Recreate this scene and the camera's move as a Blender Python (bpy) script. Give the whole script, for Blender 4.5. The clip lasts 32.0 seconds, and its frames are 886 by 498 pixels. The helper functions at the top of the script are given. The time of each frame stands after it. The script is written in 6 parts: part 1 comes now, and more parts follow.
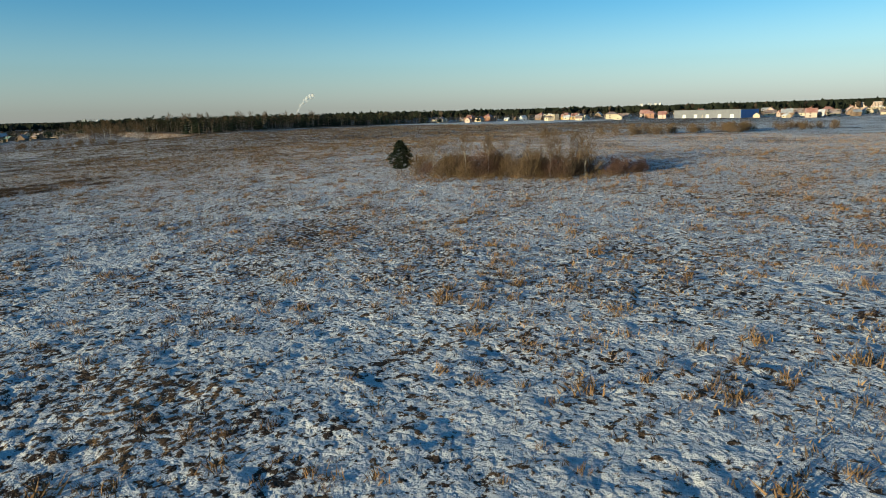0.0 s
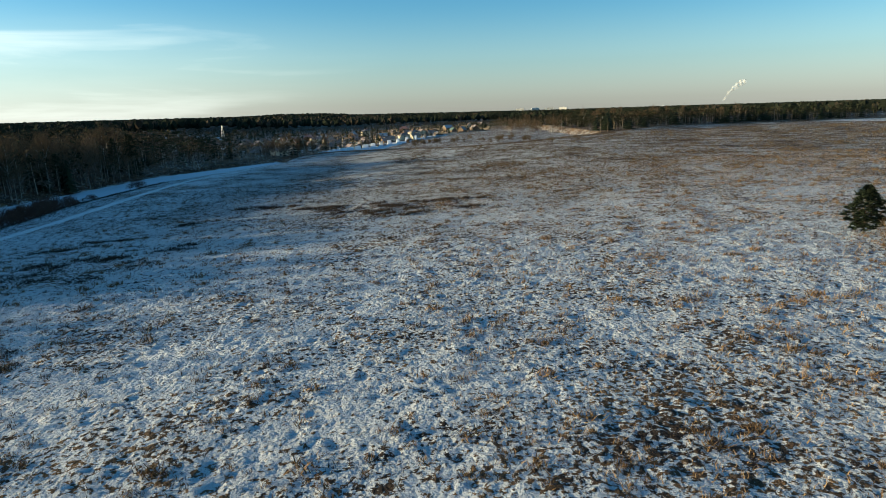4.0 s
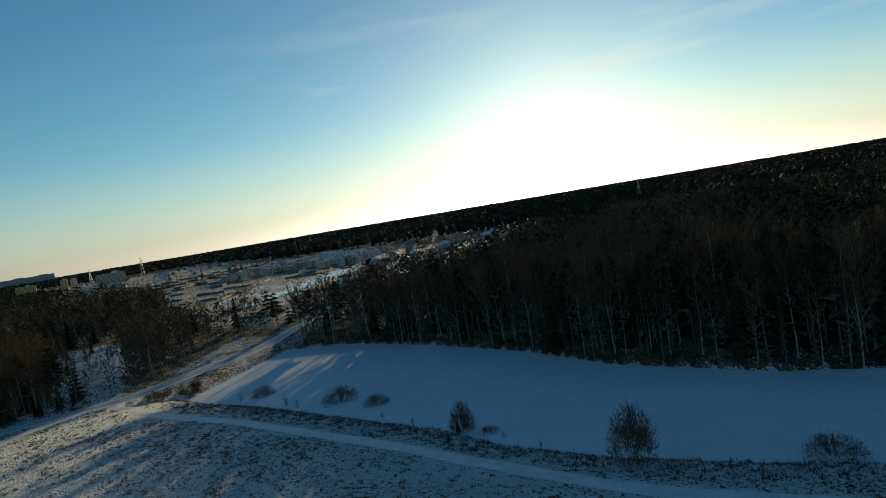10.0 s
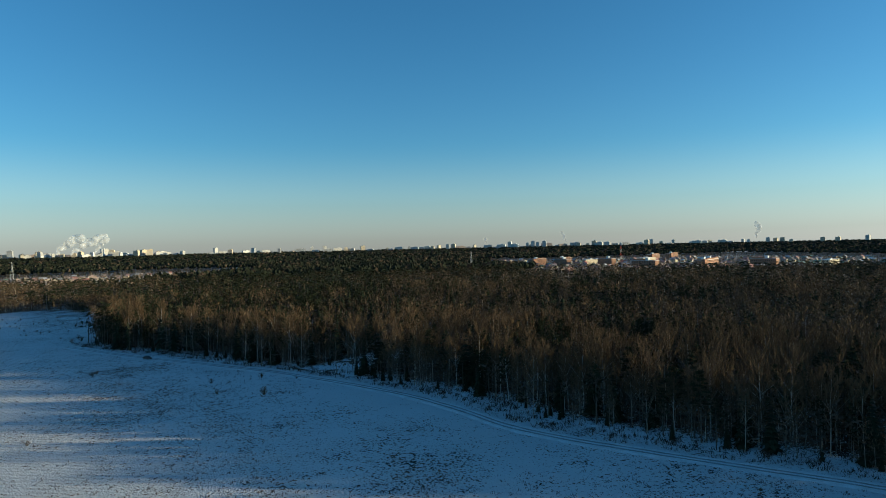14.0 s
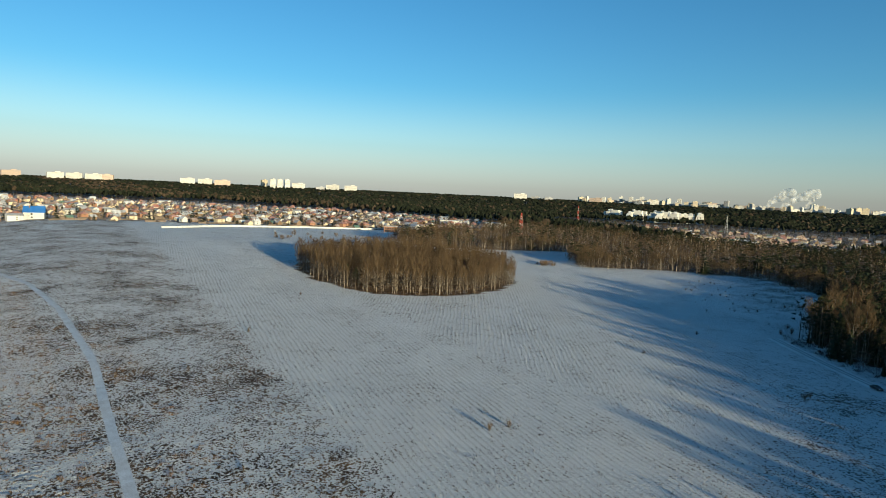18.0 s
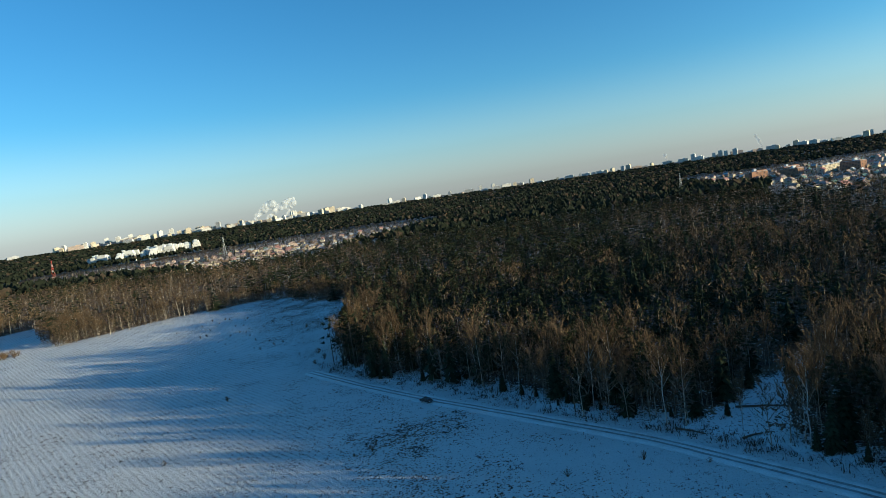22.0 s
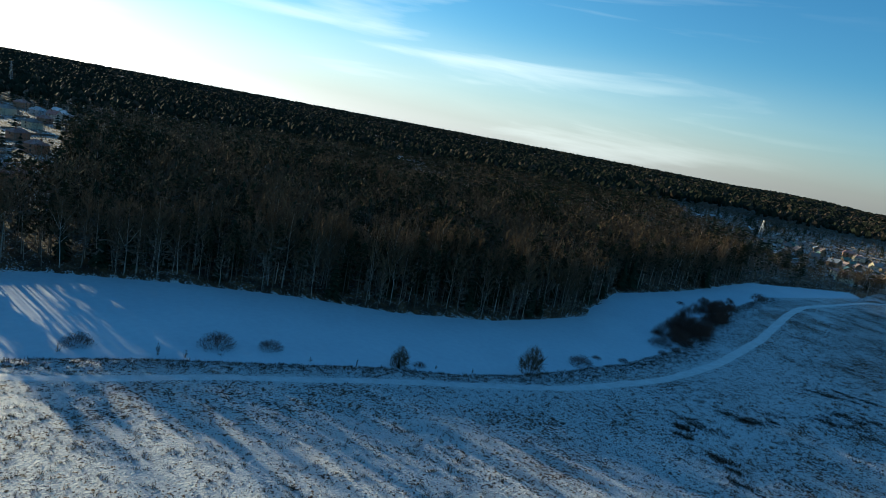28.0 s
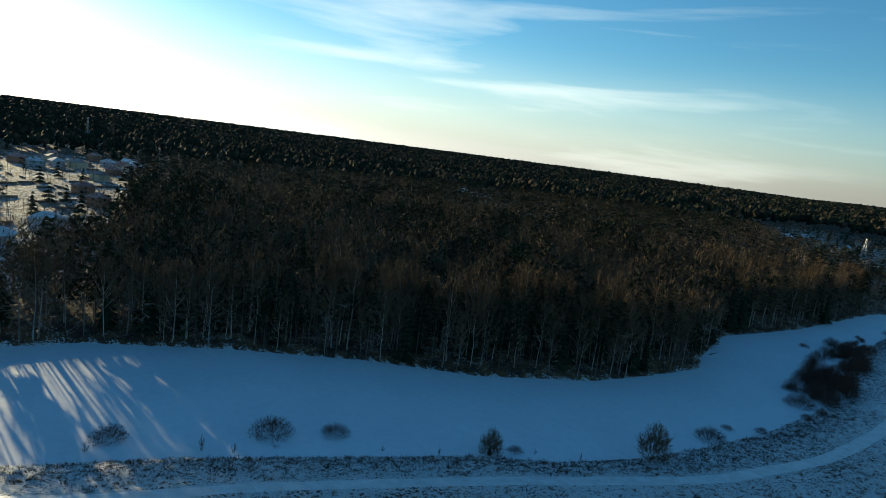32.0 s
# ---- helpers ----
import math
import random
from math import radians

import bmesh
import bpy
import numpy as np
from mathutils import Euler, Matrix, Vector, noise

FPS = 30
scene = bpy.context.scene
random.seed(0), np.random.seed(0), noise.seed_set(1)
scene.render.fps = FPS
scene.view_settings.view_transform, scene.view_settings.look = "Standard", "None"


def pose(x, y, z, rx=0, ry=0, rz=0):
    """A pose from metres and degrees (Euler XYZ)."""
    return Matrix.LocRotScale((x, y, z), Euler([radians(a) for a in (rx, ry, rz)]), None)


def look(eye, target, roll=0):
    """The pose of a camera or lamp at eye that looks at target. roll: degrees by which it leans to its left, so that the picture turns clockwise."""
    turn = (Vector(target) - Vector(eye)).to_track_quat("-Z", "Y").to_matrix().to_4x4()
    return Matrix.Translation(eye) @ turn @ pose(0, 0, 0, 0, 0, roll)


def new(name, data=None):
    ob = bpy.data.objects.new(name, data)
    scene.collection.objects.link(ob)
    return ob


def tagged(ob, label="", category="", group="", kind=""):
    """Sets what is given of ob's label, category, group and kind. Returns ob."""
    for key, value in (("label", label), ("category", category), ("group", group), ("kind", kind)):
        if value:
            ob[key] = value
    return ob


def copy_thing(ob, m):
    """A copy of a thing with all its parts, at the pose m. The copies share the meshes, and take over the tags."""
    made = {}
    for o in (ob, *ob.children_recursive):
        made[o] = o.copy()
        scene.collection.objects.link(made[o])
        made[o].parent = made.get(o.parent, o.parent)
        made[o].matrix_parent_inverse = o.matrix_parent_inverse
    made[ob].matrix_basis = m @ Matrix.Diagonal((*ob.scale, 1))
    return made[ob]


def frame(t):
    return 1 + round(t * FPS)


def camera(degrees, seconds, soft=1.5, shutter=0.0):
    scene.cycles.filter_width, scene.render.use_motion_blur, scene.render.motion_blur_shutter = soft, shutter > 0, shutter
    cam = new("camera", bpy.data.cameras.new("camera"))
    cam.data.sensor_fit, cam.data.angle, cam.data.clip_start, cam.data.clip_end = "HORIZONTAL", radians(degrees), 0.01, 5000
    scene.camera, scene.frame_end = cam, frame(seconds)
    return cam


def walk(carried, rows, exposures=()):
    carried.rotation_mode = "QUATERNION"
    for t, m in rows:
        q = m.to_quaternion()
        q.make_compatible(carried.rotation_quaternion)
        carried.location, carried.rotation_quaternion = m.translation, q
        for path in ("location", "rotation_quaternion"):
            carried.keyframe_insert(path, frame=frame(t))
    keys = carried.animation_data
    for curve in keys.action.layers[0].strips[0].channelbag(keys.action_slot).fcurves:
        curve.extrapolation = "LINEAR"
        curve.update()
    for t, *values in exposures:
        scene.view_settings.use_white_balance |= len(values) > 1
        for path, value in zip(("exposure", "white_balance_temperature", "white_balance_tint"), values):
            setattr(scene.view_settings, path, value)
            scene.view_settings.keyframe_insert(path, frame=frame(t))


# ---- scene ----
cam = camera(70.9, 32.0, soft=0.7)
# t, x, y, z, yaw, pitch, roll of the flight
PATH = [
    (0.0, 9.0, -100.9, 28.3, -43.09, -12.36, 1.44),
    (0.5, 14.0, -96.2, 30.1, -37.62, -12.23, 2.20),
    (1.0, 17.9, -92.0, 32.1, -32.81, -11.75, 1.46),
    (1.5, 21.4, -87.5, 34.2, -27.13, -11.25, 0.52),
    (2.0, 24.4, -82.8, 36.1, -21.77, -10.96, 0.04),
    (2.5, 27.4, -78.2, 36.6, -18.16, -10.95, 0.77),
    (4.5, 36.5, -56.3, 35.9, -0.01, -12.70, 2.60),
    (5.0, 36.9, -48.6, 36.5, 8.03, -12.61, 3.95),
    (5.5, 35.8, -40.2, 37.3, 15.66, -12.38, 5.23),
    (6.0, 33.5, -32.0, 38.4, 22.56, -12.02, 6.17),
    (6.5, 30.5, -24.8, 39.7, 29.41, -11.56, 6.44),
    (7.0, 26.5, -18.1, 40.7, 36.44, -10.95, 5.93),
    (7.5, 21.3, -11.7, 41.6, 43.86, -10.31, 6.77),
    (8.0, 15.0, -6.1, 42.8, 54.50, -9.19, 7.82),
    (8.5, 7.8, -2.3, 43.6, 66.20, -7.32, 9.19),
    (9.0, -0.0, 0.0, 44.9, 76.33, -5.71, 9.85),
    (9.5, -7.9, 0.5, 46.7, 85.16, -4.59, 10.92),
    (10.0, -16.0, 0.2, 48.0, 94.08, -3.33, 9.54),
    (10.5, -23.7, -0.7, 49.1, 102.16, -2.37, 8.22),
    (11.0, -29.9, -2.4, 50.7, 109.21, -1.91, 6.39),
    (11.5, -35.3, -4.6, 52.5, 116.97, -1.67, 5.12),
    (12.0, -40.7, -8.6, 54.2, 126.83, -1.02, 4.17),
    (12.5, -46.2, -14.6, 55.4, 137.88, -0.57, 3.04),
    (13.0, -51.4, -22.4, 56.8, 151.57, -0.16, 2.44),
    (13.5, -55.1, -30.1, 58.4, 162.63, 0.00, 1.93),
    (14.0, -57.5, -37.4, 60.3, 173.09, -0.17, 1.26),
    (14.5, -58.1, -45.1, 62.0, 184.37, -0.30, 0.47),
    (15.0, -57.3, -52.4, 64.2, 195.70, -0.52, -0.20),
    (15.5, -54.9, -58.3, 66.0, 207.16, -0.69, -1.25),
    (17.5, -35.8, -76.0, 72.8, 229.95, -4.65, -2.27),
    (18.0, -30.9, -82.5, 73.6, 232.36, -5.32, -2.66),
    (18.5, -25.1, -89.1, 74.1, 233.08, -5.54, -2.86),
    (19.0, -19.6, -95.6, 74.5, 232.35, -5.55, -2.79),
    (19.5, -14.3, -101.9, 75.6, 230.52, -5.64, -2.62),
    (20.0, -9.9, -108.1, 77.1, 229.19, -5.10, -1.46),
    (20.5, -6.4, -115.5, 77.8, 225.19, -4.56, 0.24),
    (21.0, -2.4, -124.4, 77.8, 214.77, -3.99, 2.78),
    (21.5, -0.4, -132.8, 77.6, 201.50, -4.19, 5.81),
    (22.0, 0.2, -140.8, 77.3, 187.83, -5.21, 8.18),
    (22.5, -1.0, -148.8, 76.3, 174.01, -6.80, 10.03),
    (23.0, -3.7, -156.1, 75.4, 158.32, -9.54, 9.38),
    (23.5, -8.4, -161.9, 74.6, 140.20, -12.52, 7.35),
    (24.0, -14.2, -166.2, 73.5, 121.96, -14.82, 4.34),
    (24.5, -19.2, -169.4, 72.1, 105.95, -15.93, 0.52),
    (25.0, -24.5, -170.6, 71.8, 91.57, -16.27, -2.33),
    (25.5, -29.7, -170.2, 71.8, 78.60, -16.04, -4.78),
    (26.0, -34.4, -168.7, 71.8, 67.55, -15.46, -6.84),
    (26.5, -38.5, -166.4, 72.0, 56.88, -14.54, -8.66),
    (28.5, -50.1, -156.4, 73.4, 32.61, -10.26, -10.04),
    (29.0, -53.0, -153.1, 73.6, 32.35, -9.62, -9.73),
    (29.5, -56.2, -149.8, 73.5, 33.75, -9.35, -9.24),
    (30.0, -59.5, -146.7, 73.4, 35.34, -9.25, -8.53),
    (30.5, -62.7, -143.9, 73.2, 36.81, -9.21, -7.95),
    (31.0, -66.0, -141.2, 72.9, 37.94, -9.24, -7.66),
    (31.5, -69.5, -138.7, 72.7, 39.09, -9.19, -7.36),
    (32.0, -73.1, -136.2, 72.6, 40.41, -9.26, -7.23),
]
walk(cam, [(r[0], pose(r[1], r[2], r[3], 90 + r[5], r[6], r[4])) for r in PATH],
     exposures=[(0.0, 0.70, 5620, -8), (2.5, 0.85, 5650, -8), (4.5, 1.08, 5950, -8), (6.0, 1.28, 6080, -8), (8.0, 0.95, 6550, -8), (9.0, 0.5, 6750, -8), (11.0, 0.2, 6600, -8),
                (13.0, 0.38, 5800, -8), (15.0, 0.95, 5500, -8), (17.5, 0.70, 5720, -8), (19.0, 0.62, 5690, -8), (21.0, 0.62, 5480, -8), (22.0, 0.95, 5300, -8), (23.0, 1.3, 5050, -8),
                (24.5, 1.5, 5980, -8), (26.0, 1.2, 6030, -8), (28.5, 0.78, 5330, -8), (30.0, 0.95, 5600, -8), (32.0, 0.85, 6000, -8)])

# ---- light: low winter sun in the west, clear sky with thin high cloud ----
SUN_YAW, SUN_EL = 83.7, 6.3
sun_way = Vector((-math.sin(radians(SUN_YAW)) * math.cos(radians(SUN_EL)),
                  math.cos(radians(SUN_YAW)) * math.cos(radians(SUN_EL)), math.sin(radians(SUN_EL))))
sun = new("sun", bpy.data.lights.new("sun", "SUN"))
sun.data.energy, sun.data.angle, sun.data.color = 5.0, radians(0.6), (1.0, 0.74, 0.45)
sun.matrix_world = look(sun_way * 100, (0, 0, 0))
world = bpy.data.worlds.new("winter_sky")
scene.world = world
world.use_nodes = True
wn, wl = world.node_tree.nodes, world.node_tree.links
wn.clear()


def wnode(kind, **k):
    n = wn.new(kind)
    for a, b in k.items():
        if a in n.inputs:
            n.inputs[a].default_value = b
    return n


sky = wn.new("ShaderNodeTexSky")
sky.sky_type, sky.sun_disc = "NISHITA", False
sky.sun_elevation, sky.sun_rotation = radians(SUN_EL), radians(-SUN_YAW)
sky.air_density, sky.dust_density, sky.ozone_density, sky.altitude = 0.93, 0.28, 3.1, 150
coord = wn.new("ShaderNodeTexCoord")
# thin cirrus: streaks stretched along the horizon
squash = wn.new("ShaderNodeMapping")
squash.inputs["Scale"].default_value = (1.7, 1.7, 15.0)
squash.inputs["Rotation"].default_value = (radians(3), radians(-4), 0)
wl.new(coord.outputs["Generated"], squash.inputs["Vector"])
streak = wn.new("ShaderNodeTexNoise")
streak.inputs["Scale"].default_value, streak.inputs["Detail"].default_value = 1.5, 7.0
streak.inputs["Roughness"].default_value, streak.inputs["Distortion"].default_value = 0.50, 0.35
wl.new(squash.outputs["Vector"], streak.inputs["Vector"])
ramp = wn.new("ShaderNodeValToRGB")
ramp.color_ramp.elements[0].position, ramp.color_ramp.elements[1].position = 0.53, 1.02
wl.new(streak.outputs["Fac"], ramp.inputs["Fac"])
# the cloud bank lies in the west and north-west, low over the horizon
toward = wn.new("ShaderNodeVectorMath")
toward.operation = "DOT_PRODUCT"
toward.inputs[1].default_value = (-0.86, 0.50, 0.08)
wl.new(coord.outputs["Generated"], toward.inputs[0])
bank = wn.new("ShaderNodeMapRange")
bank.interpolation_type = "SMOOTHSTEP"
bank.inputs["From Min"].default_value, bank.inputs["From Max"].default_value = 0.45, 0.92
wl.new(toward.outputs["Value"], bank.inputs["Value"])
split = wn.new("ShaderNodeSeparateXYZ")
wl.new(coord.outputs["Generated"], split.inputs["Vector"])
high = wn.new("ShaderNodeMapRange")
high.interpolation_type = "SMOOTHSTEP"
high.inputs["From Min"].default_value, high.inputs["From Max"].default_value = 0.42, 0.10
wl.new(split.outputs["Z"], high.inputs["Value"])
m1 = wn.new("ShaderNodeMath")
m1.operation = "MULTIPLY"
wl.new(ramp.outputs["Color"], m1.inputs[0])
wl.new(bank.outputs["Result"], m1.inputs[1])
m2 = wn.new("ShaderNodeMath")
m2.operation = "MULTIPLY"
wl.new(m1.outputs["Value"], m2.inputs[0])
wl.new(high.outputs["Result"], m2.inputs[1])
# a pale veil lies low in the west below the streaks
low = wn.new("ShaderNodeMapRange")
low.interpolation_type = "SMOOTHSTEP"
low.inputs["From Min"].default_value, low.inputs["From Max"].default_value = 0.19, 0.04
low.inputs["To Max"].default_value = 0.24
wl.new(split.outputs["Z"], low.inputs["Value"])
m3 = wn.new("ShaderNodeMath")
m3.operation = "MULTIPLY"
wl.new(low.outputs["Result"], m3.inputs[0])
wl.new(bank.outputs["Result"], m3.inputs[1])
m4 = wn.new("ShaderNodeMath")
m4.operation = "MULTIPLY"
wl.new(streak.outputs["Fac"], m4.inputs[0])
wl.new(m3.outputs["Value"], m4.inputs[1])
m5 = wn.new("ShaderNodeMath")
m5.operation = "MULTIPLY_ADD"
wl.new(m4.outputs["Value"], m5.inputs[0])
m5.inputs[1].default_value = 1.5
wl.new(m2.outputs["Value"], m5.inputs[2])
m5.use_clamp = True
# the haze over the horizon takes the colour out of the low sky
pale = wn.new("ShaderNodeMapRange")
pale.interpolation_type = "SMOOTHSTEP"
pale.inputs["From Min"].default_value, pale.inputs["From Max"].default_value = -0.02, 0.17
pale.inputs["To Min"].default_value, pale.inputs["To Max"].default_value = 0.25, 1.07
wl.new(split.outputs["Z"], pale.inputs["Value"])
grey = wn.new("ShaderNodeHueSaturation")
wl.new(sky.outputs["Color"], grey.inputs["Color"])
wl.new(pale.outputs["Result"], grey.inputs["Saturation"])
veil = wn.new("ShaderNodeMix")
veil.data_type = "RGBA"
veil.inputs["B"].default_value = (6.6, 6.1, 5.6, 1)
wl.new(m5.outputs["Value"], veil.inputs["Factor"])
warm = wn.new("ShaderNodeMapRange")
warm.interpolation_type = "SMOOTHSTEP"
warm.inputs["From Min"].default_value, warm.inputs["From Max"].default_value = 0.085, 0.0
warm.inputs["To Max"].default_value = 0.8
wl.new(split.outputs["Z"], warm.inputs["Value"])
blush = wn.new("ShaderNodeMix")
blush.data_type, blush.blend_type = "RGBA", "MULTIPLY"
blush.inputs["B"].default_value = (0.93, 0.81, 0.79, 1)
wl.new(warm.outputs["Result"], blush.inputs["Factor"])
wl.new(grey.outputs["Color"], blush.inputs["A"])
wl.new(blush.outputs["Result"], veil.inputs["A"])
back = wn.new("ShaderNodeBackground")
back.inputs["Strength"].default_value = 0.12
wl.new(veil.outputs["Result"], back.inputs["Color"])
wo = wn.new("ShaderNodeOutputWorld")
wl.new(back.outputs["Background"], wo.inputs["Surface"])


# ---- materials ----
def material(name, colour, rough=0.8, metal=0.0, second=None, scale=1.0, bump=0.0, bump_scale=8.0, island=0.0, each=0.0, spec=0.3):
    """A surface of two colours mixed by noise at two sizes, with fine relief. island, each: how far loose pieces and objects differ in tone."""
    m = bpy.data.materials.new(name)
    m.use_nodes = True
    nt = m.node_tree
    b = nt.nodes["Principled BSDF"]
    b.inputs["Roughness"].default_value, b.inputs["Metallic"].default_value = rough, metal
    b.inputs["Specular IOR Level"].default_value = spec
    second = second or tuple(c * 0.7 for c in colour)
    geo = nt.nodes.new("ShaderNodeNewGeometry")
    n1, n2 = nt.nodes.new("ShaderNodeTexNoise"), nt.nodes.new("ShaderNodeTexNoise")
    n1.inputs["Scale"].default_value, n1.inputs["Detail"].default_value = scale, 4
    n2.inputs["Scale"].default_value, n2.inputs["Detail"].default_value = scale * 9, 3
    nt.links.new(geo.outputs["Position"], n1.inputs["Vector"])
    nt.links.new(geo.outputs["Position"], n2.inputs["Vector"])
    add = nt.nodes.new("ShaderNodeMath")
    add.operation = "ADD"
    nt.links.new(n1.outputs["Fac"], add.inputs[0])
    nt.links.new(n2.outputs["Fac"], add.inputs[1])
    rng = nt.nodes.new("ShaderNodeMapRange")
    rng.inputs["From Min"].default_value, rng.inputs["From Max"].default_value = 0.7, 1.3
    nt.links.new(add.outputs["Value"], rng.inputs["Value"])
    mix = nt.nodes.new("ShaderNodeMix")
    mix.data_type = "RGBA"
    mix.inputs["A"].default_value, mix.inputs["B"].default_value = (*colour, 1), (*second, 1)
    nt.links.new(rng.outputs["Result"], mix.inputs["Factor"])
    out = mix.outputs["Result"]
    for amount, kind, socket in ((island, "ShaderNodeNewGeometry", "Random Per Island"), (each, "ShaderNodeObjectInfo", "Random")):
        if amount:
            src = nt.nodes.new(kind)
            mr = nt.nodes.new("ShaderNodeMapRange")
            mr.inputs["To Min"].default_value, mr.inputs["To Max"].default_value = 1 - amount, 1 + amount
            nt.links.new(src.outputs[socket], mr.inputs["Value"])
            hsv = nt.nodes.new("ShaderNodeHueSaturation")
            nt.links.new(out, hsv.inputs["Color"])
            nt.links.new(mr.outputs["Result"], hsv.inputs["Value"])
            out = hsv.outputs["Color"]
    nt.links.new(out, b.inputs["Base Color"])
    if bump:
        nb = nt.nodes.new("ShaderNodeTexNoise")
        nb.inputs["Scale"].default_value, nb.inputs["Detail"].default_value = bump_scale, 4
        nt.links.new(geo.outputs["Position"], nb.inputs["Vector"])
        bp = nt.nodes.new("ShaderNodeBump")
        bp.inputs["Strength"].default_value, bp.inputs["Distance"].default_value = 1.0, bump
        nt.links.new(nb.outputs["Fac"], bp.inputs["Height"])
        nt.links.new(bp.outputs["Normal"], b.inputs["Normal"])
    return m


def ground_material():
    """Thin snow over a stubbly field: dry grass shows through by a cover value kept in the mesh, with clods and furrows."""
    m = bpy.data.materials.new("snowy_ground")
    m.use_nodes = True
    nt = m.node_tree
    N, L = nt.nodes, nt.links
    b = N["Principled BSDF"]
    b.inputs["Roughness"].default_value, b.inputs["Specular IOR Level"].default_value = 0.8, 0.08
    geo = N.new("ShaderNodeNewGeometry")

    rough = N.new("ShaderNodeAttribute")
    rough.attribute_name = "rough"

    def noise_at(scale, detail, rough=0.55):
        n = N.new("ShaderNodeTexNoise")
        n.inputs["Scale"].default_value, n.inputs["Detail"].default_value, n.inputs["Roughness"].default_value = scale, detail, rough
        L.new(geo.outputs["Position"], n.inputs["Vector"])
        return n.outputs["Fac"]

    def math(op, a, c):
        n = N.new("ShaderNodeMath")
        n.operation = op
        for s, v in zip(n.inputs, (a, c)):
            if isinstance(v, (int, float)):
                s.default_value = v
            else:
                L.new(v, s)
        return n.outputs["Value"]

    cover = N.new("ShaderNodeAttribute")
    cover.attribute_name = "weeds"
    soil = N.new("ShaderNodeAttribute")
    soil.attribute_name = "furrow"
    turned = N.new("ShaderNodeAttribute")
    turned.attribute_name = "turned"
    fine, mid, patch, big, crisp = noise_at(1.6, 5, 0.62), noise_at(0.5, 4), noise_at(0.17, 3, 0.6), noise_at(0.045, 4, 0.6), noise_at(4.5, 3, 0.6)

    def furrows(angle, scale):
        mp = N.new("ShaderNodeMapping")
        mp.inputs["Rotation"].default_value = (0, 0, radians(angle))
        L.new(geo.outputs["Position"], mp.inputs["Vector"])
        wave = N.new("ShaderNodeTexWave")
        wave.bands_direction = "X"
        wave.inputs["Scale"].default_value, wave.inputs["Distortion"].default_value = scale, 3.4
        wave.inputs["Detail"].default_value, wave.inputs["Detail Scale"].default_value = 2.0, 0.35
        L.new(mp.outputs["Vector"], wave.inputs["Vector"])
        return wave.outputs["Fac"]

    # furrows run along the northern edge of the ploughed land and turn with the southern wood
    both = N.new("ShaderNodeMix")
    both.data_type = "FLOAT"
    L.new(turned.outputs["Fac"], both.inputs["Factor"])
    L.new(furrows(-77, 0.185), both.inputs["A"])
    L.new(furrows(-50, 0.185), both.inputs["B"])
    worn = math("MULTIPLY", math("SUBTRACT", both.outputs["Result"], 0.5), math("MULTIPLY", patch, 2.0))
    rows = math("MULTIPLY", worn, soil.outputs["Fac"])
    total = math("ADD", math("ADD", math("MULTIPLY", fine, 1.45), math("MULTIPLY", mid, 0.42)), math("ADD", math("MULTIPLY", patch, 0.26), math("MULTIPLY", big, 0.30)))
    calm = math("SUBTRACT", 1.0, math("MULTIPLY", soil.outputs["Fac"], 0.22))
    total = math("ADD", math("MULTIPLY", math("SUBTRACT", total, 1.215), calm), 1.215)
    total = math("ADD", total, math("MULTIPLY", rows, 0.05))
    shown = math("ADD", total, math("MULTIPLY", math("SUBTRACT", cover.outputs["Fac"], 0.5), 0.62))
    bare = N.new("ShaderNodeMapRange")
    bare.interpolation_type = "SMOOTHSTEP"
    bare.inputs["From Min"].default_value, bare.inputs["From Max"].default_value = 1.262, 1.372
    L.new(shown, bare.inputs["Value"])
    grass = N.new("ShaderNodeMix")
    grass.data_type = "RGBA"
    grass.inputs["A"].default_value, grass.inputs["B"].default_value = (0.185, 0.112, 0.057, 1), (0.058, 0.040, 0.029, 1)
    tone = N.new("ShaderNodeMapRange")
    tone.inputs["From Min"].default_value, tone.inputs["From Max"].default_value = 0.38, 0.62
    L.new(patch, tone.inputs["Value"])
    L.new(tone.outputs["Result"], grass.inputs["Factor"])
    snow = N.new("ShaderNodeMix")
    snow.data_type = "RGBA"
    snow.inputs["A"].default_value, snow.inputs["B"].default_value = (0.78, 0.785, 0.795, 1), (0.62, 0.625, 0.63, 1)
    L.new(big, snow.inputs["Factor"])
    mix = N.new("ShaderNodeMix")
    mix.data_type = "RGBA"
    stripe = N.new("ShaderNodeMapRange")
    stripe.interpolation_type = "SMOOTHSTEP"
    stripe.inputs["From Min"].default_value, stripe.inputs["From Max"].default_value, stripe.inputs["To Max"].default_value = 0.02, 0.5, 0.17
    L.new(rows, stripe.inputs["Value"])
    L.new(math("MAXIMUM", bare.outputs["Result"], stripe.outputs["Result"]), mix.inputs["Factor"])
    L.new(snow.outputs["Result"], mix.inputs["A"])
    L.new(grass.outputs["Result"], mix.inputs["B"])
    L.new(mix.outputs["Result"], b.inputs["Base Color"])
    cells = N.new("ShaderNodeTexVoronoi")
    cells.feature, cells.inputs["Scale"].default_value = "SMOOTH_F1", 1.9
    cells.inputs["Smoothness"].default_value, cells.inputs["Randomness"].default_value = 0.35, 1.0
    L.new(geo.outputs["Position"], cells.inputs["Vector"])
    lumps = math("MULTIPLY", math("SUBTRACT", 0.6, cells.outputs["Distance"]), math("MULTIPLY", calm, 0.55))
    h = math("ADD", math("ADD", math("MULTIPLY", fine, 0.74), math("MULTIPLY", crisp, 0.46)), math("MULTIPLY", mid, 0.42))
